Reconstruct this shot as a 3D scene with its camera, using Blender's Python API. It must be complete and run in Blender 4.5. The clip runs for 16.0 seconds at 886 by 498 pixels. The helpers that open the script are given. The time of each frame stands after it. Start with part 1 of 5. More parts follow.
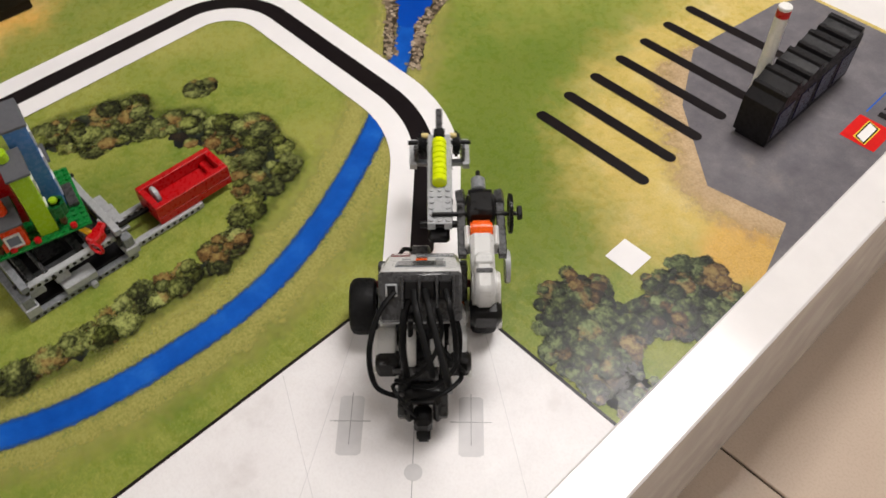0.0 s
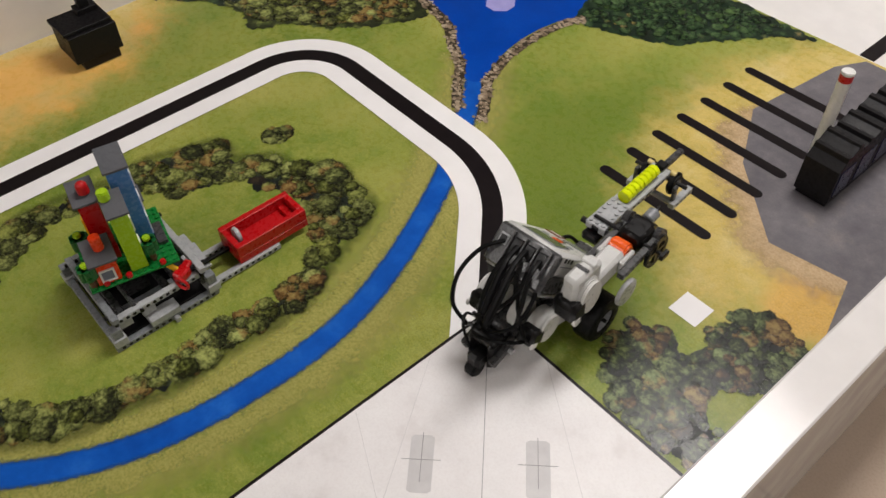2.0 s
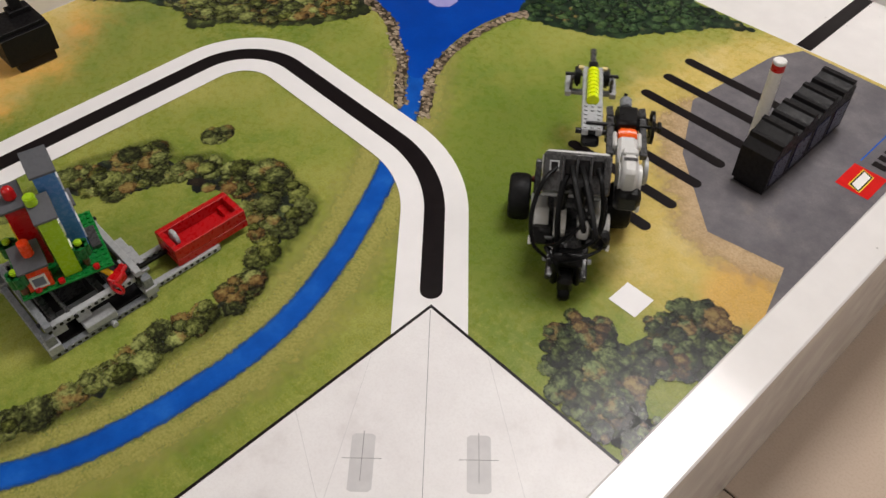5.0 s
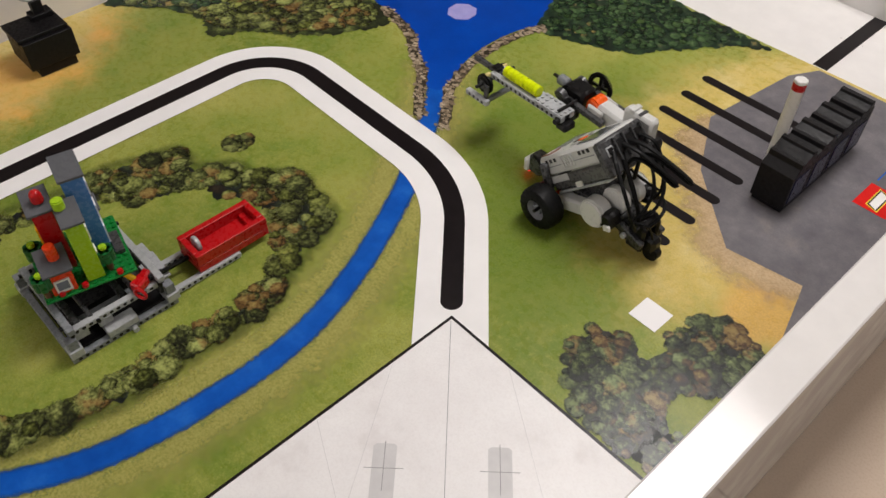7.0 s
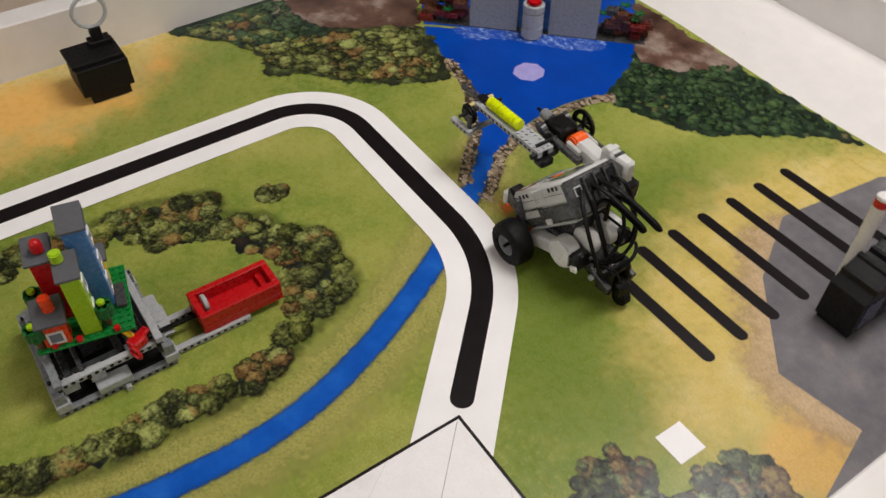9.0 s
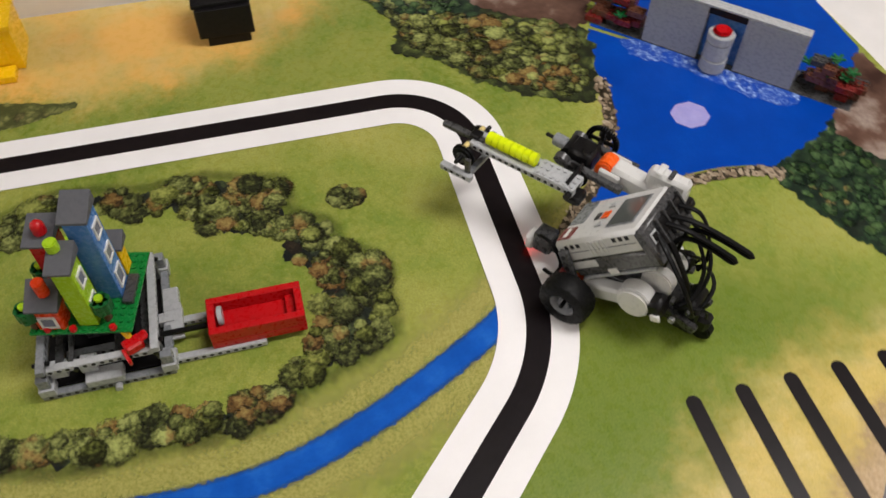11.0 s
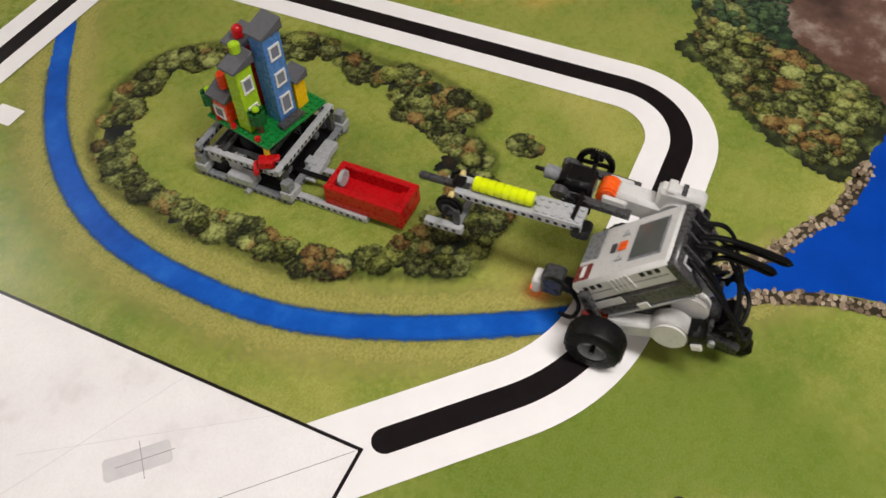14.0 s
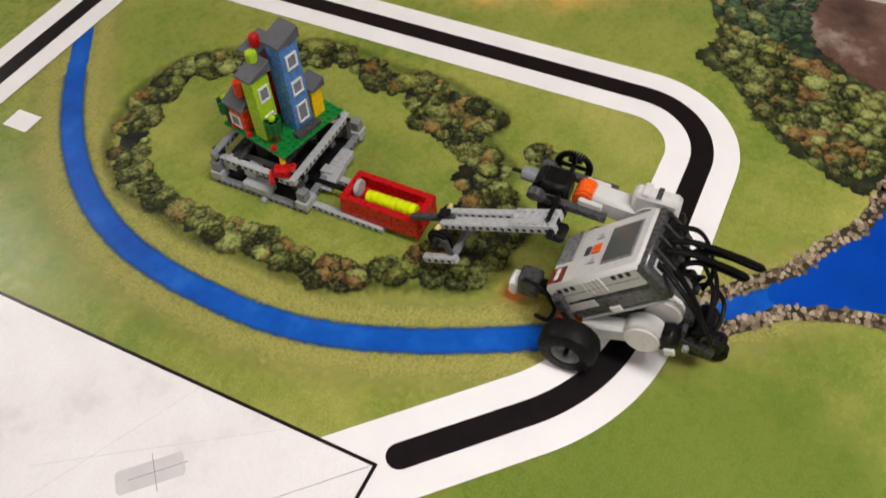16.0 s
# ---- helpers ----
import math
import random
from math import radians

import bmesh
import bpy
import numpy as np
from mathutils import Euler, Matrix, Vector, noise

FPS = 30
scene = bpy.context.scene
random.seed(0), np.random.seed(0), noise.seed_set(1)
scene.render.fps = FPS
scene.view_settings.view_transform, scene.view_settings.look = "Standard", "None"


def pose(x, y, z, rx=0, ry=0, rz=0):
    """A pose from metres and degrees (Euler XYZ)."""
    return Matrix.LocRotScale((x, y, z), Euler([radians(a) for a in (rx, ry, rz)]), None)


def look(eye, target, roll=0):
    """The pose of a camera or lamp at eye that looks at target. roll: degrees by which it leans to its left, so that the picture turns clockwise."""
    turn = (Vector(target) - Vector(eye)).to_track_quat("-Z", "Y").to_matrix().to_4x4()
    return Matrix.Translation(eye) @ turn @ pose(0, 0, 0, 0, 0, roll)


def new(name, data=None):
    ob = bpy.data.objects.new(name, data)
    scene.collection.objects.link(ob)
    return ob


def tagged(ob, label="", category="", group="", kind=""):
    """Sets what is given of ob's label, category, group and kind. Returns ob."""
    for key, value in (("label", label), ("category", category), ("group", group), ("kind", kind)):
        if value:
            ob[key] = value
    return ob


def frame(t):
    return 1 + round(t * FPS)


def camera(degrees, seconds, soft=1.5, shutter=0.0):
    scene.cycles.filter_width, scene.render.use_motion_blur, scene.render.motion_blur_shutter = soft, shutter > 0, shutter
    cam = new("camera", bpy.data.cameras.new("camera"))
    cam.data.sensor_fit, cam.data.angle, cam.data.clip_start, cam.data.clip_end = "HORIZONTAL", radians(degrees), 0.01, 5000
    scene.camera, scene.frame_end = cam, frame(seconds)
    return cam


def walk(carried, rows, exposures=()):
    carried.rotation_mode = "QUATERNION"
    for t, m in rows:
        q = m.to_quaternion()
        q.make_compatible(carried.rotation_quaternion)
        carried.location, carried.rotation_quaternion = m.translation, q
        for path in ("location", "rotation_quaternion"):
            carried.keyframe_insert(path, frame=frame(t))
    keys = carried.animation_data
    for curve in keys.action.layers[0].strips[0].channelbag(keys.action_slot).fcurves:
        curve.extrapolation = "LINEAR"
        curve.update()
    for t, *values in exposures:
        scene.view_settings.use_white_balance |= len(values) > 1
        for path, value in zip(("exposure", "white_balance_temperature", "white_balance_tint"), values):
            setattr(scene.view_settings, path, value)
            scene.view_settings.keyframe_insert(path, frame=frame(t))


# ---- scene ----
cam = camera(56.4, 16.0, shutter=0.5)
PATH = [
    (0, (0.418, -0.362, 0.717), (-0.491, 0.497, -0.843), -0.8),
    (0.5, (0.424, -0.36, 0.726), (-0.497, 0.546, -0.8), -1.7),
    (1, (0.442, -0.353, 0.735), (-0.464, 0.594, -0.775), -1.9),
    (1.5, (0.414, -0.389, 0.736), (-0.508, 0.541, -0.776), 0.1),
    (2, (0.407, -0.406, 0.744), (-0.618, 0.452, -0.743), -1.6),
    (2.5, (0.426, -0.391, 0.746), (-0.594, 0.489, -0.732), -1.8),
    (3, (0.429, -0.379, 0.746), (-0.571, 0.528, -0.73), -1.6),
    (3.5, (0.431, -0.37, 0.745), (-0.546, 0.528, -0.751), -1.5),
    (4, (0.432, -0.372, 0.738), (-0.541, 0.526, -0.761), -1.4),
    (6.5, (0.416, -0.398, 0.745), (-0.562, 0.531, -0.732), 0.6),
    (7, (0.411, -0.402, 0.744), (-0.57, 0.525, -0.731), 0.6),
    (7.5, (0.403, -0.402, 0.74), (-0.555, 0.548, -0.736), 1.2),
    (8, (0.387, -0.394, 0.735), (-0.582, 0.509, -0.764), 0.1),
    (8.5, (0.379, -0.33, 0.737), (-0.712, 0.48, -0.73), 0.6),
    (9, (0.375, -0.281, 0.743), (-0.762, 0.506, -0.702), 0.6),
    (9.2, (0.368, -0.273, 0.742), (-0.789, 0.489, -0.7), 1.6),
    (11.5, (0.229, 0.045, 0.718), (-1.015, 0.124, -0.846), 1.4),
    (12, (0.239, 0.164, 0.698), (-1.042, -0.139, -0.808), 4.6),
    (12.5, (0.262, 0.214, 0.694), (-0.929, -0.305, -0.826), 3.3),
    (13, (0.251, 0.224, 0.7), (-0.92, -0.316, -0.829), 1.4),
    (13.5, (0.249, 0.218, 0.701), (-0.896, -0.359, -0.834), -0.5),
    (14, (0.251, 0.224, 0.698), (-0.852, -0.347, -0.869), -2.9),
    (14.5, (0.259, 0.228, 0.696), (-0.833, -0.358, -0.874), -3.7),
    (15, (0.256, 0.225, 0.696), (-0.828, -0.365, -0.878), -4.2),
    (15.5, (0.245, 0.222, 0.691), (-0.806, -0.364, -0.907), -4.7),
    (16, (0.239, 0.215, 0.697), (-0.852, -0.387, -0.867), -3.6),
]
walk(cam, [(t, look(eye, target, roll)) for t, eye, target, roll in PATH], exposures=[(0.0, 0.21), (0.5, 0.0), (1.5, 0.0), (4.0, -0.02), (7.0, 0.0), (9.0, 0.0), (11.5, 0.22), (13.0, 0.22), (16.0, 0.25)])


# ---------- light ----------
world = bpy.data.worlds.new("room_air")
scene.world = world
world.use_nodes = True
world.node_tree.nodes["Background"].inputs[0].default_value = (0.9, 0.95, 1.0, 1)
world.node_tree.nodes["Background"].inputs[1].default_value = 0.03


def area(name, x, y, z, sx, sy, watts, colour):
    data = bpy.data.lights.new(name, "AREA")
    data.shape, data.size, data.size_y, data.energy, data.color = "RECTANGLE", sx, sy, watts, colour
    ob = new(name, data)
    ob.location = (x, y, z)
    return ob


# Only the first lamp is read from glare; the other three are added fill.
LAMPS = ((-0.08, 0.85, 0.45, 1.15, 28), (0.90, -2.60, 0.30, 1.15, 11), (1.75, 1.10, 0.30, 1.15, 9), (-0.75, -2.80, 0.30, 1.15, 20))
CEILING = 2.05
for lx, ly, lw, ll, watts in LAMPS:
    area("ceiling_light_tube", lx, ly, CEILING - 0.075, lw, ll, watts, (1.0, 0.955, 0.93))


# ---------- materials ----------
class Nodes:
    """A small builder for node materials."""

    def __init__(self, name):
        self.mat = bpy.data.materials.new(name)
        self.mat.use_nodes = True
        self.tree = self.mat.node_tree
        self.bsdf = self.tree.nodes["Principled BSDF"]
        self.coords = self.tree.nodes.new("ShaderNodeTexCoord").outputs["Object"]

    def put(self, socket, value):
        if isinstance(value, bpy.types.NodeSocket):
            self.tree.links.new(value, socket)
        else:
            socket.default_value = (*value, 1) if isinstance(value, tuple) and len(value) == 3 and socket.type == "RGBA" else value

    def noise(self, scale, detail=4, rough=0.55, vector=None):
        n = self.tree.nodes.new("ShaderNodeTexNoise")
        self.put(n.inputs["Vector"], vector or self.coords)
        n.inputs["Scale"].default_value, n.inputs["Detail"].default_value, n.inputs["Roughness"].default_value = scale, detail, rough
        return n.outputs["Fac"]

    def voronoi(self, scale, output="Distance", vector=None, feature="F1"):
        n = self.tree.nodes.new("ShaderNodeTexVoronoi")
        n.feature = feature
        self.put(n.inputs["Vector"], vector or self.coords)
        n.inputs["Scale"].default_value = scale
        return n.outputs[output]

    def math(self, op, a, b=0.5, c=0.5):
        n = self.tree.nodes.new("ShaderNodeMath")
        n.operation = op
        for i, v in enumerate((a, b, c)):
            self.put(n.inputs[i], v)
        return n.outputs[0]

    def span(self, value, lo, hi, a=0.0, b=1.0):
        n = self.tree.nodes.new("ShaderNodeMapRange")
        n.interpolation_type = "SMOOTHSTEP"
        for i, v in enumerate((value, lo, hi, a, b)):
            self.put(n.inputs[i], v)
        return n.outputs[0]

    def mix(self, fac, a, b, mode="MIX"):
        n = self.tree.nodes.new("ShaderNodeMix")
        n.data_type, n.blend_type = "RGBA", mode
        self.put(n.inputs[0], fac)
        self.put(n.inputs[6], a)
        self.put(n.inputs[7], b)
        return n.outputs[2]

    def ramp(self, fac, *stops):
        n = self.tree.nodes.new("ShaderNodeValToRGB")
        self.put(n.inputs[0], fac)
        while len(n.color_ramp.elements) < len(stops):
            n.color_ramp.elements.new(0.5)
        for e, (p, c) in zip(n.color_ramp.elements, stops):
            e.position, e.color = p, (*c, 1)
        return n.outputs[0]

    def xyz(self):
        n = self.tree.nodes.new("ShaderNodeSeparateXYZ")
        self.put(n.inputs[0], self.coords)
        return n.outputs

    def island(self):
        return self.tree.nodes.new("ShaderNodeNewGeometry").outputs["Random Per Island"]

    def bump(self, height, strength=0.2, distance=0.001):
        n = self.tree.nodes.new("ShaderNodeBump")
        n.inputs["Strength"].default_value, n.inputs["Distance"].default_value = strength, distance
        self.put(n.inputs["Height"], height)
        self.put(self.bsdf.inputs["Normal"], n.outputs[0])

    def done(self, colour, rough=0.4, metal=0.0, spec=0.5):
        self.put(self.bsdf.inputs["Base Color"], colour)
        self.put(self.bsdf.inputs["Roughness"], rough)
        self.bsdf.inputs["Metallic"].default_value = metal
        self.bsdf.inputs["Specular IOR Level"].default_value = spec
        return self.mat


def srgb(r, g, b):
    return tuple(((v / 255 + 0.055) / 1.055) ** 2.4 if v > 10 else v / 255 / 12.92 for v in (r, g, b))


def plastic(name, colour, rough=0.28, wear=0.04, spec=0.5):
    """Moulded toy plastic: small scratches in the gloss, a little uneven colour."""
    n = Nodes(name)
    fine, broad = n.noise(900, 3), n.noise(60, 3)
    dark = tuple(v * (1 - wear) for v in colour)
    light = tuple(min(1, v * (1 + wear)) for v in colour)
    shade = n.mix(broad, dark, light)
    n.bump(fine, 0.06, 0.0002)
    return n.done(shade, n.span(n.noise(220, 4), 0.3, 0.8, rough * 0.8, rough * 1.5), spec=spec)


LIGHT_GREY = plastic("light_grey_plastic", srgb(172, 174, 176))
SHELL = plastic("pale_grey_plastic", srgb(205, 205, 203), 0.32)
WHITE = plastic("white_plastic", srgb(226, 225, 222), 0.3)
STONE_GREY = plastic("stone_grey_plastic", srgb(150, 152, 156))
DARK_GREY = plastic("dark_grey_plastic", srgb(66, 66, 67))
SLATE = plastic("slate_plastic", srgb(50, 50, 51))
GRAPHITE = plastic("graphite_grey_plastic", srgb(84, 84, 83))
MID_GREY = plastic("mid_grey_plastic", srgb(128, 131, 135))
BLACK = plastic("black_plastic", srgb(15, 14, 15), 0.34, spec=0.3)
RUBBER = plastic("black_rubber", srgb(9, 9, 10), 0.55, spec=0.22)
CABLE = plastic("black_cable_sheath", srgb(8, 8, 9), 0.5, spec=0.16)
RED = plastic("red_plastic", srgb(188, 12, 20), 0.3)
DARK_RED = plastic("dark_red_plastic", srgb(112, 34, 30), 0.3)
BROWN = plastic("brown_plastic", srgb(96, 58, 42), 0.3)
ORANGE = plastic("orange_plastic", srgb(240, 96, 28), 0.25)
RED_ORANGE = plastic("bright_orange_red_plastic", srgb(226, 66, 24), 0.25)
YELLOW = plastic("yellow_plastic", srgb(246, 196, 20), 0.25)
BLUE = plastic("blue_plastic", srgb(78, 126, 190), 0.25)
GREEN = plastic("green_plastic", srgb(20, 122, 52), 0.25)
DARK_GREEN = plastic("dark_green_plastic", srgb(20, 92, 44), 0.3)
LIME = plastic("lime_plastic", srgb(164, 202, 36), 0.25)
COAL = plastic("charcoal_plastic", srgb(17, 15, 17), 0.5, spec=0.25)
PANE = plastic("grey_window_plastic", srgb(122, 126, 142), 0.2)
ROOF = plastic("dull_dark_grey_plastic", srgb(84, 85, 90), 0.6)
NAVY = plastic("navy_plastic", srgb(24, 28, 62), 0.3)
TAN = plastic("tan_plastic", srgb(216, 196, 130), 0.3)


def neon_plastic():
    n = Nodes("transparent_neon_yellow_plastic")
    n.bsdf.inputs["Transmission Weight"].default_value = 0.12
    n.bsdf.inputs["IOR"].default_value = 1.5
    n.bump(n.noise(300, 2), 0.1, 0.0003)
    return n.done(n.mix(n.noise(120, 2), srgb(228, 246, 4), srgb(240, 255, 24)), 0.14)


NEON = neon_plastic()


def glow(name, colour, strength):
    n = Nodes(name)
    n.put(n.bsdf.inputs["Emission Color"], colour)
    n.bsdf.inputs["Emission Strength"].default_value = strength
    return n.done(colour, 0.3)


LED_RED = glow("red_led", (1.0, 0.03, 0.02), 2.0)
TUBE = glow("lamp_diffuser", (1.0, 0.955, 0.93), 3.0)


def mat_ground():
    """The printed lawn of the play mat with its two sand areas."""
    n = Nodes("printed_lawn_vinyl")
    x, y, _ = n.xyz()
    grain, mid, broad, warp = n.noise(420, 6, 0.75), n.noise(26, 5), n.noise(4.5, 3), n.noise(18, 6, 0.7)
    lawn = n.ramp(broad, (0.34, srgb(106, 130, 48)), (0.52, srgb(136, 149, 64)), (0.68, srgb(176, 173, 92)))
    lawn = n.mix(n.span(mid, 0.35, 0.7, 0.0, 0.35), lawn, srgb(184, 178, 96))
    lawn = n.mix(n.span(grain, 0.40, 0.60, 0.0, 0.36), lawn, srgb(92, 106, 38))
    lawn = n.mix(n.span(n.noise(150, 6, 0.8), 0.48, 0.66, 0.0, 0.30), lawn, srgb(186, 182, 102))

    def oval(cx, cy, rx, ry):
        dx = n.math("DIVIDE", n.math("SUBTRACT", x, cx), rx)
        dy = n.math("DIVIDE", n.math("SUBTRACT", y, cy), ry)
        far = n.math("SQRT", n.math("ADD", n.math("MULTIPLY", dx, dx), n.math("MULTIPLY", dy, dy)))
        return n.math("ADD", far, n.math("MULTIPLY", n.math("SUBTRACT", warp, 0.5), 0.55))

    deep = n.span(oval(-0.02, 0.30, 0.24, 0.30), 0.55, 1.05, 0.75, 0.0)
    lawn = n.mix(deep, lawn, n.mix(n.span(grain, 0.36, 0.64), srgb(78, 104, 30), srgb(120, 138, 54)))
    sand = n.ramp(n.noise(11, 6, 0.7), (0.32, srgb(188, 170, 100)), (0.50, srgb(208, 185, 106)), (0.68, srgb(216, 198, 136)))
    sand = n.mix(n.span(grain, 0.4, 0.65, 0.0, 0.4), sand, srgb(174, 150, 84))
    sand = n.mix(n.span(n.noise(24, 6, 0.75), 0.52, 0.68, 0.0, 0.35), sand, srgb(166, 152, 70))
    orange = n.mix(n.span(n.noise(6, 4), 0.4, 0.62), sand, srgb(230, 180, 96))
    colour = n.mix(n.span(oval(0.15, 0.52, 0.26, 0.35), 0.76, 1.16, 1.0, 0.0), lawn, sand)
    colour = n.mix(n.span(oval(-0.93, -0.28, 0.27, 0.36), 0.80, 1.10, 1.0, 0.0), colour, orange)
    burnt = n.mix(n.span(grain, 0.38, 0.62), srgb(196, 154, 84), srgb(222, 180, 98))
    colour = n.mix(n.span(oval(0.235, 0.268, 0.055, 0.060), 0.55, 1.10, 0.85, 0.0), colour, burnt)
    n.bump(n.noise(7, 3), 0.12, 0.003)
    return n.done(colour, n.span(n.noise(90, 4), 0.3, 0.7, 0.24, 0.34), spec=0.22)


def printed(name, *stops, scale=60, rough=0.28, fine=400):
    n = Nodes(name)
    c = n.ramp(n.noise(scale, 5, 0.6), *stops)
    c = n.mix(n.span(n.noise(fine, 4, 0.7), 0.4, 0.7, 0.0, 0.25), c, stops[0][1])
    n.bump(n.noise(7, 3), 0.12, 0.003)
    return n.done(c, rough, spec=0.22)


LAWN = mat_ground()
PAPER = printed("white_print", (0.3, srgb(238, 236, 236)), (0.7, srgb(246, 244, 244)), scale=14, rough=0.32)
# White of the start area with broad, slightly greyer mottling.
BASE_PAPER = printed("mottled_white_print", (0.28, srgb(218, 213, 212)), (0.44, srgb(238, 235, 235)), (0.7, srgb(244, 242, 242)), scale=11, rough=0.3)
INK = printed("black_print", (0.3, srgb(20, 15, 17)), (0.7, srgb(28, 23, 25)), rough=0.3)
FAINT = printed("pale_grey_print", (0.3, srgb(202, 200, 201)), (0.7, srgb(216, 214, 214)), scale=40)
PENCIL = printed("fine_grey_line_print", (0.3, srgb(120, 118, 120)), (0.7, srgb(150, 148, 150)))
WATER = printed("blue_water_print", (0.28, srgb(8, 72, 164)), (0.52, srgb(20, 90, 188)), (0.75, srgb(42, 112, 204)), scale=22, fine=300)
LAKE_WATER = printed("deep_blue_water_print", (0.28, srgb(0, 52, 142)), (0.52, srgb(2, 66, 168)), (0.78, srgb(10, 84, 190)), scale=7, fine=300)


def concrete_print():
    """Grey yard with pale dust blown over it."""
    n = Nodes("grey_concrete_print")
    c = n.ramp(n.noise(20, 6, 0.7), (0.28, srgb(96, 93, 98)), (0.5, srgb(112, 109, 113)), (0.72, srgb(132, 128, 130)))
    c = n.mix(n.span(n.noise(8, 6, 0.75), 0.55, 0.75, 0.0, 0.4), c, srgb(160, 150, 138))
    c = n.mix(n.span(n.noise(450, 4, 0.7), 0.4, 0.7, 0.0, 0.3), c, srgb(92, 88, 92))
    n.bump(n.noise(7, 3), 0.12, 0.003)
    return n.done(c, 0.28, spec=0.22)


CONCRETE = concrete_print()
LILAC = printed("pale_lilac_print", (0.3, srgb(152, 148, 206)), (0.7, srgb(168, 162, 214)))
SIGN_RED = printed("red_sign_print", (0.3, srgb(206, 24, 24)), (0.7, srgb(222, 34, 30)))
SIGN_YELLOW = printed("yellow_sign_print", (0.3, srgb(240, 210, 60)), (0.7, srgb(246, 220, 80)))


def bush_print(name, dark, mid, light, rust, scale):
    """Photographed shrubs printed on vinyl: round heads, leaf specks, rusty patches."""
    n = Nodes(name)
    wob = n.tree.nodes.new("ShaderNodeVectorMath")
    wob.operation = "MULTIPLY_ADD"
    nz = n.tree.nodes.new("ShaderNodeTexNoise")
    n.put(nz.inputs["Vector"], n.coords)
    nz.inputs["Scale"].default_value = 70
    n.put(wob.inputs[0], nz.outputs["Color"])
    wob.inputs[1].default_value = (0.012, 0.012, 0)
    n.put(wob.inputs[2], n.coords)
    v = wob.outputs[0]
    head = n.voronoi(scale, vector=v)
    small = n.voronoi(scale * 2.3, vector=v)
    leaf = n.voronoi(scale * 8, vector=v)
    tone = n.math("SUBTRACT", n.math("MULTIPLY_ADD", head, -1.0, 1.12), n.math("MULTIPLY", small, 0.35))
    tone = n.math("SUBTRACT", tone, n.math("MULTIPLY", leaf, 0.38))
    tone = n.math("ADD", tone, n.math("MULTIPLY", n.math("SUBTRACT", n.noise(420, 5, 0.8), 0.5), 0.85))
    green = n.ramp(tone, (0.08, dark), (0.36, mid), (0.66, light), (0.92, tuple(min(1, q * 1.5) for q in light)))
    cell = n.voronoi(scale, "Color", vector=v)
    sep = n.tree.nodes.new("ShaderNodeSeparateColor")
    n.put(sep.inputs[0], cell)
    brown = n.ramp(tone, (0.08, srgb(40, 32, 26)), (0.38, rust), (0.7, srgb(150, 122, 78)))
    patch = n.math("ADD", sep.outputs[0], n.math("MULTIPLY", n.math("SUBTRACT", n.noise(13, 2), 0.5), 1.6))
    c = n.mix(n.span(patch, 0.90, 1.05, 0.0, 0.6), green, brown)
    c = n.mix(n.span(sep.outputs[1], 0.5, 0.95, 0.0, 0.6), c, dark)
    return n.done(c, 0.36, spec=0.22)


BUSH = bush_print("shrub_photo_print", srgb(36, 40, 28), srgb(70, 80, 42), srgb(120, 128, 70), srgb(112, 80, 50), 46)
FOREST = bush_print("dark_forest_photo_print", srgb(24, 28, 28), srgb(46, 54, 40), srgb(86, 96, 58), srgb(80, 58, 42), 48)
CONIFER = bush_print("conifer_photo_print", srgb(24, 36, 28), srgb(44, 66, 42), srgb(72, 92, 58), srgb(46, 60, 46), 60)
CLIFF = printed("rock_face_photo_print", (0.36, srgb(58, 38, 32)), (0.50, srgb(104, 78, 66)), (0.66, srgb(186, 172, 160)), scale=8)
HEDGE = bush_print("hedge_photo_print", srgb(70, 76, 44), srgb(108, 112, 64), srgb(140, 140, 88), srgb(110, 92, 70), 80)


def soft_print(name, colour, other, peak, half, most):
    """A printed band that fades out to its sides; peak and half are places across it from 0 to 1."""
    n = Nodes(name)
    sep = n.tree.nodes.new("ShaderNodeSeparateXYZ")
    n.put(sep.inputs[0], n.tree.nodes.new("ShaderNodeTexCoord").outputs["UV"])
    across = n.math("ABSOLUTE", sep.outputs[1])
    off = n.math("ABSOLUTE", n.math("SUBTRACT", across, peak))
    off = n.math("ADD", off, n.math("MULTIPLY", n.math("SUBTRACT", n.noise(38, 6, 0.75), 0.5), half * 1.5))
    cover = n.math("MULTIPLY", n.span(off, 0.0, half, most, 0.0), n.span(across, 0.86, 1.0, 1.0, 0.0))
    c = n.mix(n.span(n.noise(300, 5, 0.75), 0.4, 0.62), colour, other)
    n.put(n.bsdf.inputs["Alpha"], cover)
    return n.done(c, 0.3, spec=0.22)


DRY_GRASS = soft_print("dry_grass_print", srgb(196, 188, 112), srgb(164, 160, 82), 0.38, 0.55, 0.62)
PALE_DIRT = soft_print("pale_dirt_print", srgb(208, 182, 148), srgb(190, 162, 124), 0.0, 0.95, 0.85)
WET_EDGE = soft_print("dark_bank_print", srgb(34, 74, 128), srgb(72, 96, 92), 0.72, 0.22, 0.40)
SHRUB_SHADE = soft_print("shrub_shade_print", srgb(58, 66, 34), srgb(88, 98, 48), 0.0, 1.0, 0.42)


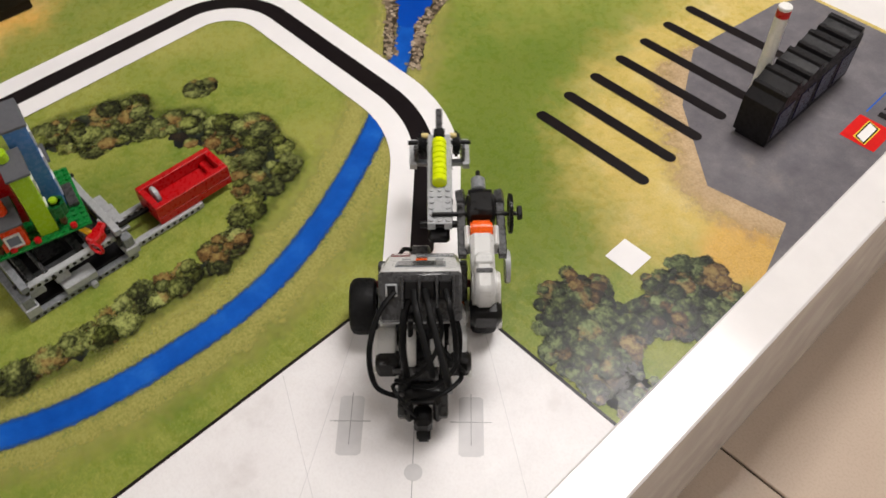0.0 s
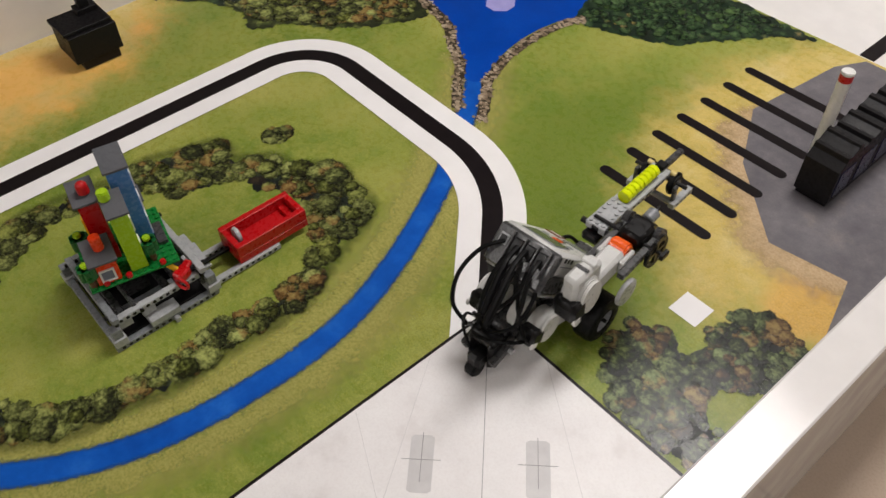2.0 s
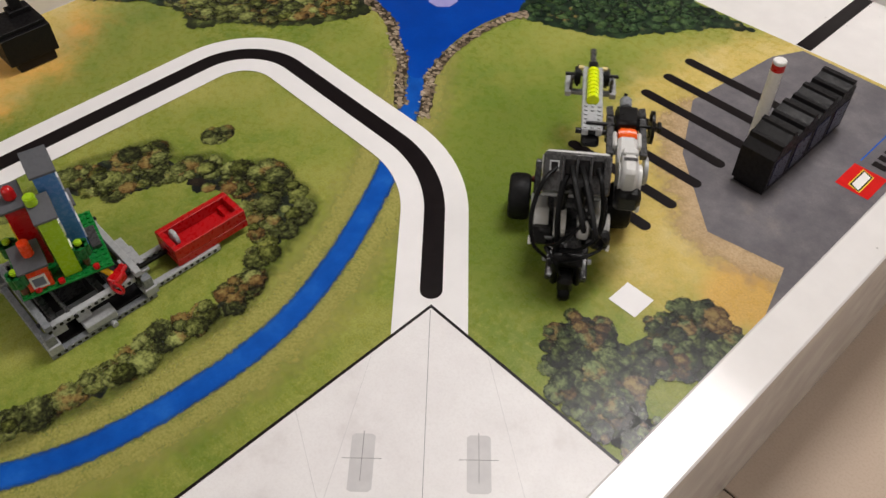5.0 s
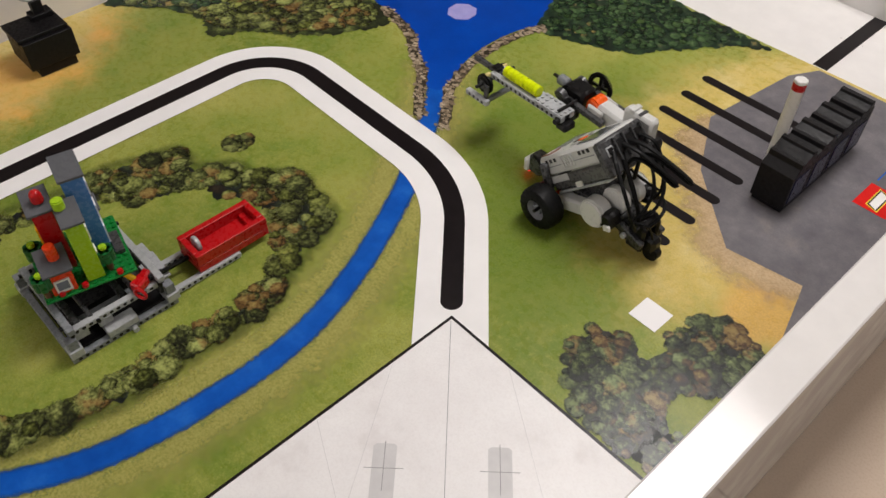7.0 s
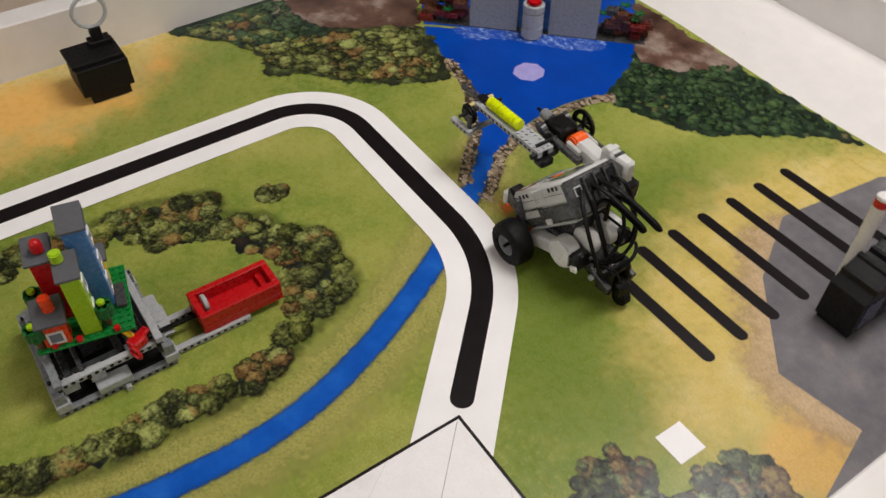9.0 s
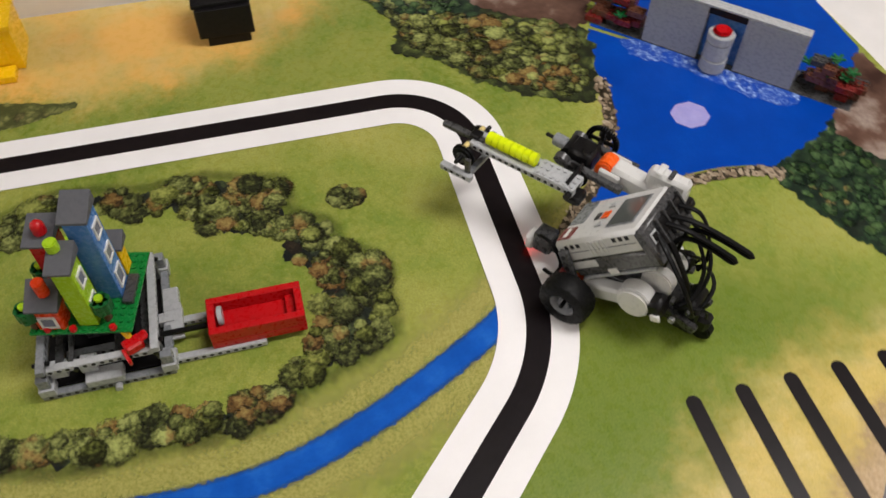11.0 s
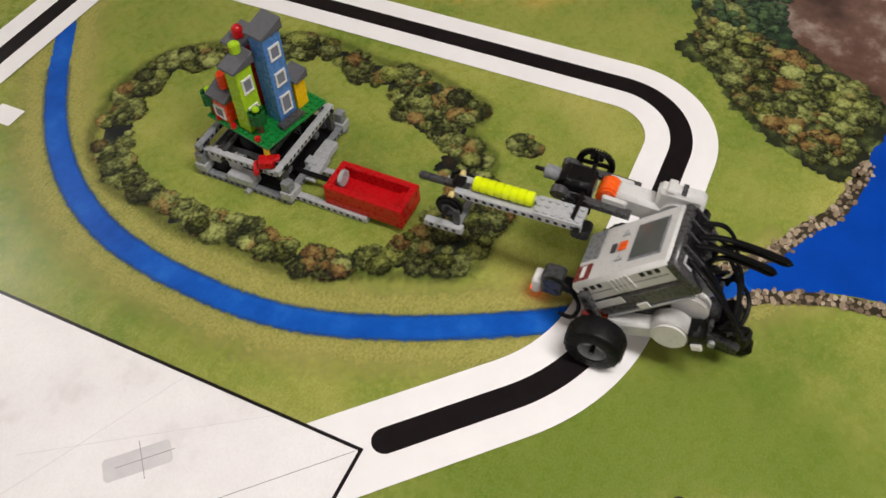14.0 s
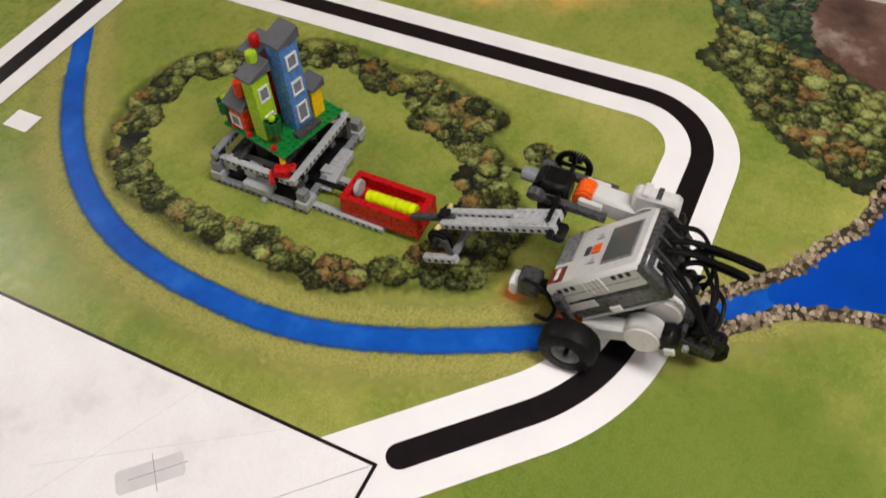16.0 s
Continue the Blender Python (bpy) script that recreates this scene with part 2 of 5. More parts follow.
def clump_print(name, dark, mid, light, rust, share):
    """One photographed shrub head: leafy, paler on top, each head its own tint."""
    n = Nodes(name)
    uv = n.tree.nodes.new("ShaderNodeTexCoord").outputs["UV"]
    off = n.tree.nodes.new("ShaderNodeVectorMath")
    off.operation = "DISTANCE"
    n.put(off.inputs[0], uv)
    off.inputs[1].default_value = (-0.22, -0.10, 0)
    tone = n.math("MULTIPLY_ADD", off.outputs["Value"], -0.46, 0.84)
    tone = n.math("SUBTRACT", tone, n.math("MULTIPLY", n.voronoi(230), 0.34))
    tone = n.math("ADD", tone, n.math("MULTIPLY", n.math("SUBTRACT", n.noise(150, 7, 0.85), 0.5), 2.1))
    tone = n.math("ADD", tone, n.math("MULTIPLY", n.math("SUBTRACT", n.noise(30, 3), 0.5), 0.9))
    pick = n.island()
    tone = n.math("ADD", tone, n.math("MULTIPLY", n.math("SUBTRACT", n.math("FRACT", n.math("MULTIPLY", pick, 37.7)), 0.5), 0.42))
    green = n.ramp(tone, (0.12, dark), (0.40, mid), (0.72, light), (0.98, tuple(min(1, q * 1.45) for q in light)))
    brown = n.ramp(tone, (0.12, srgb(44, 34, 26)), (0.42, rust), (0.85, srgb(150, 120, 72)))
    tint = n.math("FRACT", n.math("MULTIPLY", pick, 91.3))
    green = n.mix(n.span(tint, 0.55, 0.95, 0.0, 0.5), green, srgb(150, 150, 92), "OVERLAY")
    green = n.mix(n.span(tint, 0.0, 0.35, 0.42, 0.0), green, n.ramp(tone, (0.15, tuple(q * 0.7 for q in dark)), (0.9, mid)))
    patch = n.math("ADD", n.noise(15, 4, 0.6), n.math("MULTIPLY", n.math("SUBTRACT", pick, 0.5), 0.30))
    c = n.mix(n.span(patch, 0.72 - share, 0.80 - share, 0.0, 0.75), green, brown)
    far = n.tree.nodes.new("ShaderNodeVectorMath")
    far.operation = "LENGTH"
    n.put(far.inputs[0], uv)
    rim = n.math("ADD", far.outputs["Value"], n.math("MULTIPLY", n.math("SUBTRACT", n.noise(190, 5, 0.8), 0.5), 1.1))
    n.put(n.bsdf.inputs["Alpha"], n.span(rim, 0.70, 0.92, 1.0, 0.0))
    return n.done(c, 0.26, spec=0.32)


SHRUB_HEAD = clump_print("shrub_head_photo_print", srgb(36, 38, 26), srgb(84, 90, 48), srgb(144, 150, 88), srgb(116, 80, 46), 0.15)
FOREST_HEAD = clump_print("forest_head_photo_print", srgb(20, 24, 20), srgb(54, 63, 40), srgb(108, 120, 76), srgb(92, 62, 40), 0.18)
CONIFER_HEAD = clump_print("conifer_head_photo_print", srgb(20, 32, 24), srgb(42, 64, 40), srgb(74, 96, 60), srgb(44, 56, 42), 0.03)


def inside(p, loop):
    """Whether a point lies within a closed outline."""
    hit, n = False, len(loop)
    for i in range(n):
        a, b = loop[i], loop[i - 1]
        if (a[1] > p[1]) != (b[1] > p[1]) and p[0] < (b[0] - a[0]) * (p[1] - a[1]) / (b[1] - a[1]) + a[0]:
            hit = not hit
    return hit


def heads(outer, inner, z, size, count, seed, top=0.0004):
    """Flat printed shrub heads scattered over an area."""
    rnd = random.Random(seed)
    bm = bmesh.new()
    uv = bm.loops.layers.uv.new("UVMap")
    xs, ys = [p[0] for p in outer], [p[1] for p in outer]
    made, tries = 0, 0
    while made < count and tries < count * 30:
        tries += 1
        p = (rnd.uniform(min(xs), max(xs)), rnd.uniform(min(ys), max(ys)))
        r = size * rnd.choice((0.55, 0.7, 0.9, 1.1, 1.3))
        near = [(p[0] + 0.45 * r * math.cos(a), p[1] + 0.45 * r * math.sin(a)) for a in (0, 1.57, 3.14, 4.71)]
        if not all(inside(q, outer) and not (inner and inside(q, inner)) for q in near):
            continue
        made += 1
        lift, turn, wob = z + top * made / count, rnd.uniform(0, 6.28), rnd.random() * 90
        pts = []
        for q in range(22):
            a = 2 * math.pi * q / 22
            d = 1 + 0.34 * noise.noise((math.cos(a) * 1.8 + wob, math.sin(a) * 1.8, seed)) + 0.22 * noise.noise((math.cos(a) * 6 + wob, math.sin(a) * 6, seed)) + rnd.uniform(-0.22, 0.22)
            pts.append((d * math.cos(a), d * math.sin(a)))
        f = bm.faces.new([bm.verts.new((p[0] + r * x, p[1] + r * y, lift)) for x, y in pts])
        for loop, q in zip(f.loops, pts):
            loop[uv].uv = q
    return bm


def stone_print():
    n = Nodes("pebble_photo_print")
    c = n.ramp(n.island(), (0.0, srgb(84, 70, 56)), (0.45, srgb(142, 124, 102)), (1.0, srgb(196, 180, 156)))
    c = n.mix(n.span(n.noise(500, 4, 0.7), 0.4, 0.65, 0.0, 0.5), c, srgb(104, 88, 68))
    return n.done(c, 0.4)


PEBBLE = stone_print()
PEBBLE_GAP = printed("pebble_gap_print", (0.3, srgb(44, 38, 30)), (0.7, srgb(72, 64, 48)))


def foam_print():
    n = Nodes("white_foam_print")
    f = n.span(n.noise(90, 7, 0.8), 0.46, 0.70)
    c = n.mix(f, srgb(2, 66, 168), srgb(176, 202, 236))
    return n.done(c, 0.36)


FOAM = foam_print()


def painted_board(name, colour):
    n = Nodes(name)
    c = n.mix(n.span(n.noise(30, 5), 0.3, 0.75), tuple(v * 0.95 for v in colour), colour)
    specks = n.span(n.voronoi(34), 0.035, 0.05, 0.45, 0.0)
    c = n.mix(n.math("MULTIPLY", specks, n.span(n.noise(9, 2), 0.5, 0.6)), c, srgb(90, 84, 80))
    n.bump(n.noise(140, 4), 0.08, 0.0006)
    return n.done(c, n.span(n.noise(12, 3), 0.3, 0.7, 0.10, 0.2))


BOARD = painted_board("glossy_white_board", srgb(232, 229, 227))
PLASTER = painted_board("grey_wall_paint", srgb(176, 172, 166))
PLASTER.node_tree.nodes["Principled BSDF"].inputs["Roughness"].default_value = 0.7


def tile_stone():
    n = Nodes("beige_porcelain_tile")
    c = n.mix(n.noise(6, 5), srgb(194, 176, 158), srgb(208, 190, 172))
    c = n.mix(n.span(n.noise(300, 4), 0.4, 0.7, 0, 0.2), c, srgb(166, 146, 128))
    return n.done(c, 0.16)


TILE = tile_stone()
GROUT = printed("dark_grout", (0.3, srgb(70, 60, 52)), (0.7, srgb(92, 80, 70)), rough=0.8)


# ---------- mesh helpers ----------
def part(name, bm, material, parent=None, label="", smooth=False):
    mesh = bpy.data.meshes.new(name)
    if smooth:
        for f in bm.faces:
            f.smooth = True
    bm.to_mesh(mesh)
    bm.free()
    mesh.materials.append(material)
    if smooth:
        mesh.set_sharp_from_angle(angle=radians(38))
    ob = new(name, mesh)
    if parent is not None:
        ob.parent = parent
    if label:
        ob["label"] = label
    return ob


def thing(name, label, category, group="", kind="", at=None):
    ob = new(name)
    ob.empty_display_size = 0.02
    if at is not None:
        ob.matrix_basis = at
    return tagged(ob, label, category, group, kind)


def add_box(bm, x0, x1, y0, y1, z0, z1, bevel=0.0006, m=None):
    got = bmesh.ops.create_cube(bm, size=1)["verts"]
    for v in got:
        v.co = Vector(((x0 + x1) / 2 + v.co.x * (x1 - x0), (y0 + y1) / 2 + v.co.y * (y1 - y0), (z0 + z1) / 2 + v.co.z * (z1 - z0)))
    geom = got
    if bevel:
        edges = list({e for v in got for e in v.link_edges})
        geom = bmesh.ops.bevel(bm, geom=edges, offset=min(bevel, 0.45 * min(x1 - x0, y1 - y0, z1 - z0)), segments=1, affect="EDGES")["verts"]
    if m is not None:
        for v in set(geom):
            v.co = m @ v.co
    return bm


def box(*args, **more):
    return add_box(bmesh.new(), *args, **more)


def add_cyl(bm, a, b, r, seg=20, r2=None, bevel=0.0):
    """A closed round bar from a to b."""
    a, b = Vector(a), Vector(b)
    turn = (b - a).to_track_quat("Z", "Y").to_matrix().to_4x4()
    m = Matrix.Translation((a + b) / 2) @ turn
    got = bmesh.ops.create_cone(bm, cap_ends=True, segments=seg, radius1=r, radius2=r if r2 is None else r2, depth=(b - a).length, matrix=m)["verts"]
    if bevel:
        rims = [e for e in {e for v in got for e in v.link_edges} if any(len(f.verts) > 4 for f in e.link_faces)]
        bmesh.ops.bevel(bm, geom=rims, offset=bevel, segments=2, affect="EDGES")
    return bm


def cyl(*args, **more):
    return add_cyl(bmesh.new(), *args, **more)


def add_ball(bm, c, r, squash=1.0, sub=2):
    got = bmesh.ops.create_icosphere(bm, subdivisions=sub, radius=r)["verts"]
    for v in got:
        v.co = Vector((v.co.x, v.co.y, v.co.z * squash)) + Vector(c)
    return bm


def add_ring(bm, c, r, tube, axis="Z", seg=32, sides=10, stretch=1.0):
    turn = {"Z": Matrix.Identity(3), "X": Matrix.Rotation(radians(90), 3, "Y"), "Y": Matrix.Rotation(radians(90), 3, "X")}[axis]
    rows = []
    for i in range(seg):
        a = 2 * math.pi * i / seg
        row = []
        for j in range(sides):
            b = 2 * math.pi * j / sides
            p = Vector(((r + tube * math.cos(b)) * math.cos(a), (r + tube * math.cos(b)) * math.sin(a), tube * math.sin(b) * stretch))
            row.append(bm.verts.new(turn @ p + Vector(c)))
        rows.append(row)
    for i in range(seg):
        for j in range(sides):
            p, q = rows[i], rows[(i + 1) % seg]
            bm.faces.new((p[j], q[j], q[(j + 1) % sides], p[(j + 1) % sides]))
    return bm


def spline(points, steps=12, closed=False):
    """A smooth line through a few points."""
    p = [Vector(q) for q in points]
    n, out = len(p), []
    for i in range(n if closed else n - 1):
        get = (lambda k: p[k % n]) if closed else (lambda k: p[min(max(k, 0), n - 1)])
        a, b, c, d = get(i - 1), get(i), get(i + 1), get(i + 2)
        for s in range(steps):
            t = s / steps
            out.append(0.5 * (2 * b + (c - a) * t + (2 * a - 5 * b + 4 * c - d) * t * t + (3 * b - a - 3 * c + d) * t ** 3))
    if not closed:
        out.append(p[-1])
    return out


def add_tube(bm, points, r, sides=8, flat=1.0):
    """A bar of round section swept along points."""
    pts = [Vector(p) for p in points]
    rows, up = [], Vector((0, 0, 1))
    for i, p in enumerate(pts):
        along = (pts[min(i + 1, len(pts) - 1)] - pts[max(i - 1, 0)]).normalized()
        side = along.cross(up)
        side = side.normalized() if side.length > 1e-4 else Vector((1, 0, 0))
        over = side.cross(along)
        rows.append([bm.verts.new(p + r * math.cos(a) * side + r * flat * math.sin(a) * over) for a in (2 * math.pi * k / sides for k in range(sides))])
    for a, b in zip(rows, rows[1:]):
        for k in range(sides):
            bm.faces.new((a[k], a[(k + 1) % sides], b[(k + 1) % sides], b[k]))
    bm.faces.new(rows[0][::-1])
    bm.faces.new(rows[-1])
    return bm


def tube(*args, **more):
    return add_tube(bmesh.new(), *args, **more)


def sheet(outline, z):
    """A flat printed area with the given outline."""
    bm = bmesh.new()
    edges = []
    verts = [bm.verts.new((p[0], p[1], z)) for p in outline]
    for a, b in zip(verts, verts[1:] + verts[:1]):
        edges.append(bm.edges.new((a, b)))
    bmesh.ops.triangle_fill(bm, use_beauty=True, use_dissolve=False, edges=edges, normal=(0, 0, 1))
    bmesh.ops.recalc_face_normals(bm, faces=bm.faces[:])
    for f in bm.faces:
        if f.normal.z < 0:
            f.normal_flip()
    return bm


def ribbon(points, width, z, caps=0, rough=0.0, start=1.0):
    """A printed band along a line; caps: the segments of its round ends; start: its relative width at the first point."""
    pts = [Vector((p[0], p[1], 0)) for p in points]
    left, right = [], []
    for i, p in enumerate(pts):
        along = (pts[min(i + 1, len(pts) - 1)] - pts[max(i - 1, 0)]).normalized()
        side = Vector((-along.y, along.x, 0))
        half = width / 2 * (start + (1 - start) * min(1, 3 * i / len(pts)))
        left.append(p + side * (half + rough * noise.noise(p * 260)))
        right.append(p - side * (half + rough * noise.noise(p * 260 + Vector((5, 5, 5)))))
    if caps:
        def cap(c, start):
            s = start - c
            return [c + Matrix.Rotation(-math.pi * k / caps, 3, "Z") @ s for k in range(1, caps)]
        left = left + cap(pts[-1], left[-1])
        tail = cap(pts[0], right[0])
        return sheet(left + right[::-1] + tail, z)
    bm = bmesh.new()
    rows = [(bm.verts.new((a.x, a.y, z)), bm.verts.new((b.x, b.y, z))) for a, b in zip(left, right)]
    for (a, b), (c, d) in zip(rows, rows[1:]):
        bm.faces.new((a, b, d, c))
    for f in bm.faces:
        if f.normal.z < 0:
            f.normal_flip()
    return bm


def banded(points, width, z):
    """A flat strip along a path whose UV runs from -1 to 1 across it."""
    bm = bmesh.new()
    uv = bm.loops.layers.uv.new("UVMap")
    pts = [Vector((p[0], p[1], 0)) for p in points]
    rows = []
    for i, p in enumerate(pts):
        d = (pts[min(i + 1, len(pts) - 1)] - pts[max(i - 1, 0)]).normalized()
        side = Vector((-d.y, d.x, 0)) * width / 2
        rows.append([bm.verts.new((q.x, q.y, z)) for q in (p - side, p + side)])
    for i in range(len(rows) - 1):
        a, b = rows[i], rows[i + 1]
        f = bm.faces.new((a[0], b[0], b[1], a[1]))
        for loop, q in zip(f.loops, ((i, -1), (i + 1, -1), (i + 1, 1), (i, 1))):
            loop[uv].uv = q
    bmesh.ops.recalc_face_normals(bm, faces=bm.faces[:])
    return bm


def ragged(points, amount, seed, steps=10, scale=60, closed=True):
    """An outline through a few points with a leafy, uneven edge."""
    rnd = random.Random(seed)
    out = []
    line = spline([(p[0], p[1], 0) for p in points], steps, closed)
    for i, p in enumerate(line):
        q = line[(i + 1) % len(line)]
        for k in range(3):
            s = p.lerp(q, k / 3)
            d = (q - p).normalized()
            lump = noise.noise(s * scale + Vector((seed * 7.3, 0, 0))) + 0.5 * noise.noise(s * scale * 3)
            out.append(s + Vector((-d.y, d.x, 0)) * amount * (lump + rnd.uniform(-0.15, 0.15)))
    return out


def rounded_path(corners, radius):
    """Straight lines with arcs of the given radii at the inner corners."""
    pts = [Vector((*c, 0)) for c in corners]
    out = [pts[0]]
    for a, b, c, r in zip(pts, pts[1:], pts[2:], radius):
        u, v = (a - b).normalized(), (c - b).normalized()
        half = u.angle(v) / 2
        cut = r / math.tan(half)
        p, q = b + u * cut, b + v * cut
        centre = b + (u + v).normalized() * (r / math.sin(half))
        s, e = p - centre, q - centre
        turn = math.atan2(s.x * e.y - s.y * e.x, s.dot(e))
        out += [centre + Matrix.Rotation(turn * k / 24, 3, "Z") @ s for k in range(25)]
    return out + [pts[-1]]


# ---------- room ----------
FLOOR = -0.215


def build_room():
    ground = part("floor", box(-2.79, 2.61, -3.42, 2.578, FLOOR - 0.06, FLOOR - 0.004, bevel=0), GROUT)
    tagged(ground, "beige glossy tiled floor with dark narrow joints", "floor", kind="structure")
    size, gap = 0.6, 0.003
    data = None
    for i in range(-5, 4):
        for j in range(-6, 4):
            x, y = 0.21 + i * size, 0.178 + j * size
            if data is None:
                first = part("tile", box(gap / 2, size - gap / 2, gap / 2, size - gap / 2, -0.006, 0, bevel=0.0015), TILE, ground)
                data = first.data
                first.location = (x, y, FLOOR)
            else:
                ob = new("tile", data)
                ob.parent, ob.location = ground, (x, y, FLOOR)
    for name, b in (("wall_north", (-2.79, 2.61, 2.578, 2.678)), ("wall_south", (-2.79, 2.61, -3.52, -3.42)), ("wall_west", (-2.89, -2.79, -3.52, 2.678)), ("wall_east", (2.61, 2.71, -3.52, 2.678))):
        tagged(part(name, box(*b, FLOOR - 0.06, CEILING + 0.1, bevel=0), PLASTER), "plain pale grey painted wall of the room", "wall", kind="structure")
    tagged(part("ceiling", box(-2.79, 2.61, -3.42, 2.578, CEILING, CEILING + 0.1, bevel=0), PLASTER), "plain pale grey painted ceiling", "ceiling", kind="structure")
    for lx, ly, lw, ll, _ in LAMPS:
        lamp = thing("ceiling_light", "unseen white ceiling light with a bright flat diffuser", "lamp", "ceiling lights", at=pose(lx, ly, CEILING))
        part("housing", box(-lw / 2 - 0.02, lw / 2 + 0.02, -ll / 2 - 0.02, ll / 2 + 0.02, -0.06, 0), WHITE, lamp)
        part("diffuser", box(-lw / 2, lw / 2, -ll / 2, ll / 2, -0.066, -0.0605), TUBE, lamp)


# ---------- table and mat ----------
NEAR, BACK, END, HEAD = 0.286, -0.878, 0.95, -1.75
RAIL = 0.085


def build_table():
    table = thing("competition_table", "low white glossy board table with raised side rails", "table")
    part("tabletop", box(BACK, NEAR, HEAD, END, -0.03, -0.002), BOARD, table)
    for name, b in (("side_rail", (NEAR, NEAR + 0.047, HEAD - 0.04, END + 0.04)), ("side_rail", (BACK - 0.045, BACK, HEAD - 0.04, END + 0.04)),
                    ("end_rail", (BACK, NEAR, END, END + 0.04)), ("end_rail", (BACK, NEAR, HEAD - 0.04, HEAD))):
        part(name, box(*b, -0.032, RAIL, bevel=0.002), BOARD, table)
    for name, b in (("side_panel", (NEAR + 0.001, NEAR + 0.0455, HEAD - 0.04, END + 0.04)), ("side_panel", (BACK - 0.0435, BACK - 0.001, HEAD - 0.04, END + 0.04)),
                    ("end_panel", (BACK, NEAR, END + 0.001, END + 0.0385)), ("end_panel", (BACK, NEAR, HEAD - 0.0385, HEAD - 0.001))):
        part(name, box(*b, FLOOR, -0.033, bevel=0.001), BOARD, table)


EDGE = 0.746


def build_mat():
    m = thing("play_mat", "printed vinyl play mat with lawns, roads and a river", "mat")
    side = [(0.281, -1.70), (0.281, EDGE - 0.005)] + [(0.281 - k * 0.05, EDGE + 0.006 * math.sin(k * 0.55) * (0.35 + k / 24)) for k in range(1, 23)] + [(BACK + 0.003, EDGE), (BACK + 0.003, -1.70)]
    bm = sheet(side, 0)
    got = bmesh.ops.extrude_face_region(bm, geom=bm.faces[:])["geom"]
    for v in got:
        if isinstance(v, bmesh.types.BMVert):
            v.co.z = -0.0018
    bmesh.ops.recalc_face_normals(bm, faces=bm.faces[:])
    part("lawn_sheet", bm, LAWN, m)
    k = 0.00013
    # concrete yard and pale dirt
    part("pale_dirt_area", banded(spline([(0.060, 0.600, 0), (0.010, 0.480, 0), (0.045, 0.418, 0), (0.100, 0.366, 0), (0.150, 0.322, 0), (0.198, 0.322, 0), (0.240, 0.334, 0), (0.300, 0.390, 0)], 16), 0.110, 1.5 * k), PALE_DIRT, m)
    yard = [(-0.012, 0.523), (0.010, 0.695), (0.035, EDGE - 0.004), (0.2795, EDGE - 0.006), (0.2795, 0.222), (0.270, 0.255), (0.246, 0.337), (0.150, 0.322), (0.045, 0.418)]
    part("concrete_yard", sheet(yard, 2 * k), CONCRETE, m)
    # water
    river = spline([(-0.48, -0.752, 0), (-0.384, -0.679, 0), (-0.314, -0.631, 0), (-0.247, -0.578, 0), (-0.195, -0.526, 0), (-0.150, -0.465, 0), (-0.115, -0.392, 0), (-0.098, -0.322, 0), (-0.091, -0.250, 0), (-0.091, -0.180, 0), (-0.101, -0.115, 0), (-0.124, -0.045, 0), (-0.154, 0.022, 0), (-0.202, 0.110, 0), (-0.262, 0.196, 0), (-0.318, 0.270, 0), (-0.375, 0.330, 0)], 30)
    part("dry_margin", banded(river, 0.150, 1 * k), DRY_GRASS, m)
    part("river", ribbon(river, 0.0300, 3 * k, rough=0.0030, start=0.80), WATER, m)
    part("dark_bank", banded(river[60:], 0.0400, 3.5 * k), WET_EDGE, m)
    lake = spline([(-0.655, 0.388, 0), (-0.600, 0.366, 0), (-0.530, 0.364, 0), (-0.468, 0.350, 0), (-0.415, 0.318, 0), (-0.350, 0.275, 0), (-0.320, 0.285, 0), (-0.346, 0.355, 0), (-0.356, 0.420, 0), (-0.350, 0.485, 0), (-0.334, 0.515, 0), (-0.372, 0.590, 0), (-0.415, 0.650, 0)], 8)
    part("lake", sheet(lake, 4 * k), LAKE_WATER, m)
    part("reservoir", sheet([(-0.66, 0.392), (-0.418, 0.655), (-0.52, EDGE - 0.004), (-0.80, EDGE - 0.004), (-0.84, 0.60), (-0.78, 0.46)], 4 * k), LAKE_WATER, m)
    part("foam", sheet(ragged([(-0.62, 0.435), (-0.585, 0.425), (-0.545, 0.475), (-0.50, 0.515), (-0.452, 0.560), (-0.435, 0.595), (-0.462, 0.605), (-0.54, 0.525)], 0.006, 5, 6), 5 * k), FOAM, m)
    part("lilac_spot", sheet([(-0.452 + 0.026 * math.cos(a) * (1 if i % 2 else 0.94), 0.4515 + 0.026 * math.sin(a)) for i, a in enumerate(math.pi / 4 * j + 0.4 for j in range(8))], 5 * k), LILAC, m)
    # planting
    ring_out = [(-0.220, -0.498), (-0.282, -0.523), (-0.320, -0.531), (-0.397, -0.511), (-0.455, -0.440), (-0.504, -0.360), (-0.505, -0.302), (-0.494, -0.238), (-0.498, -0.173), (-0.482, -0.125), (-0.464, -0.073), (-0.418, -0.074), (-0.388, -0.035), (-0.355, -0.025), (-0.316, 0.018), (-0.273, 0.013), (-0.225, 0.008), (-0.203, -0.028), (-0.179, -0.090), (-0.148, -0.148), (-0.148, -0.205), (-0.150, -0.255), (-0.146, -0.305), (-0.157, -0.362), (-0.168, -0.425), (-0.185, -0.455)]
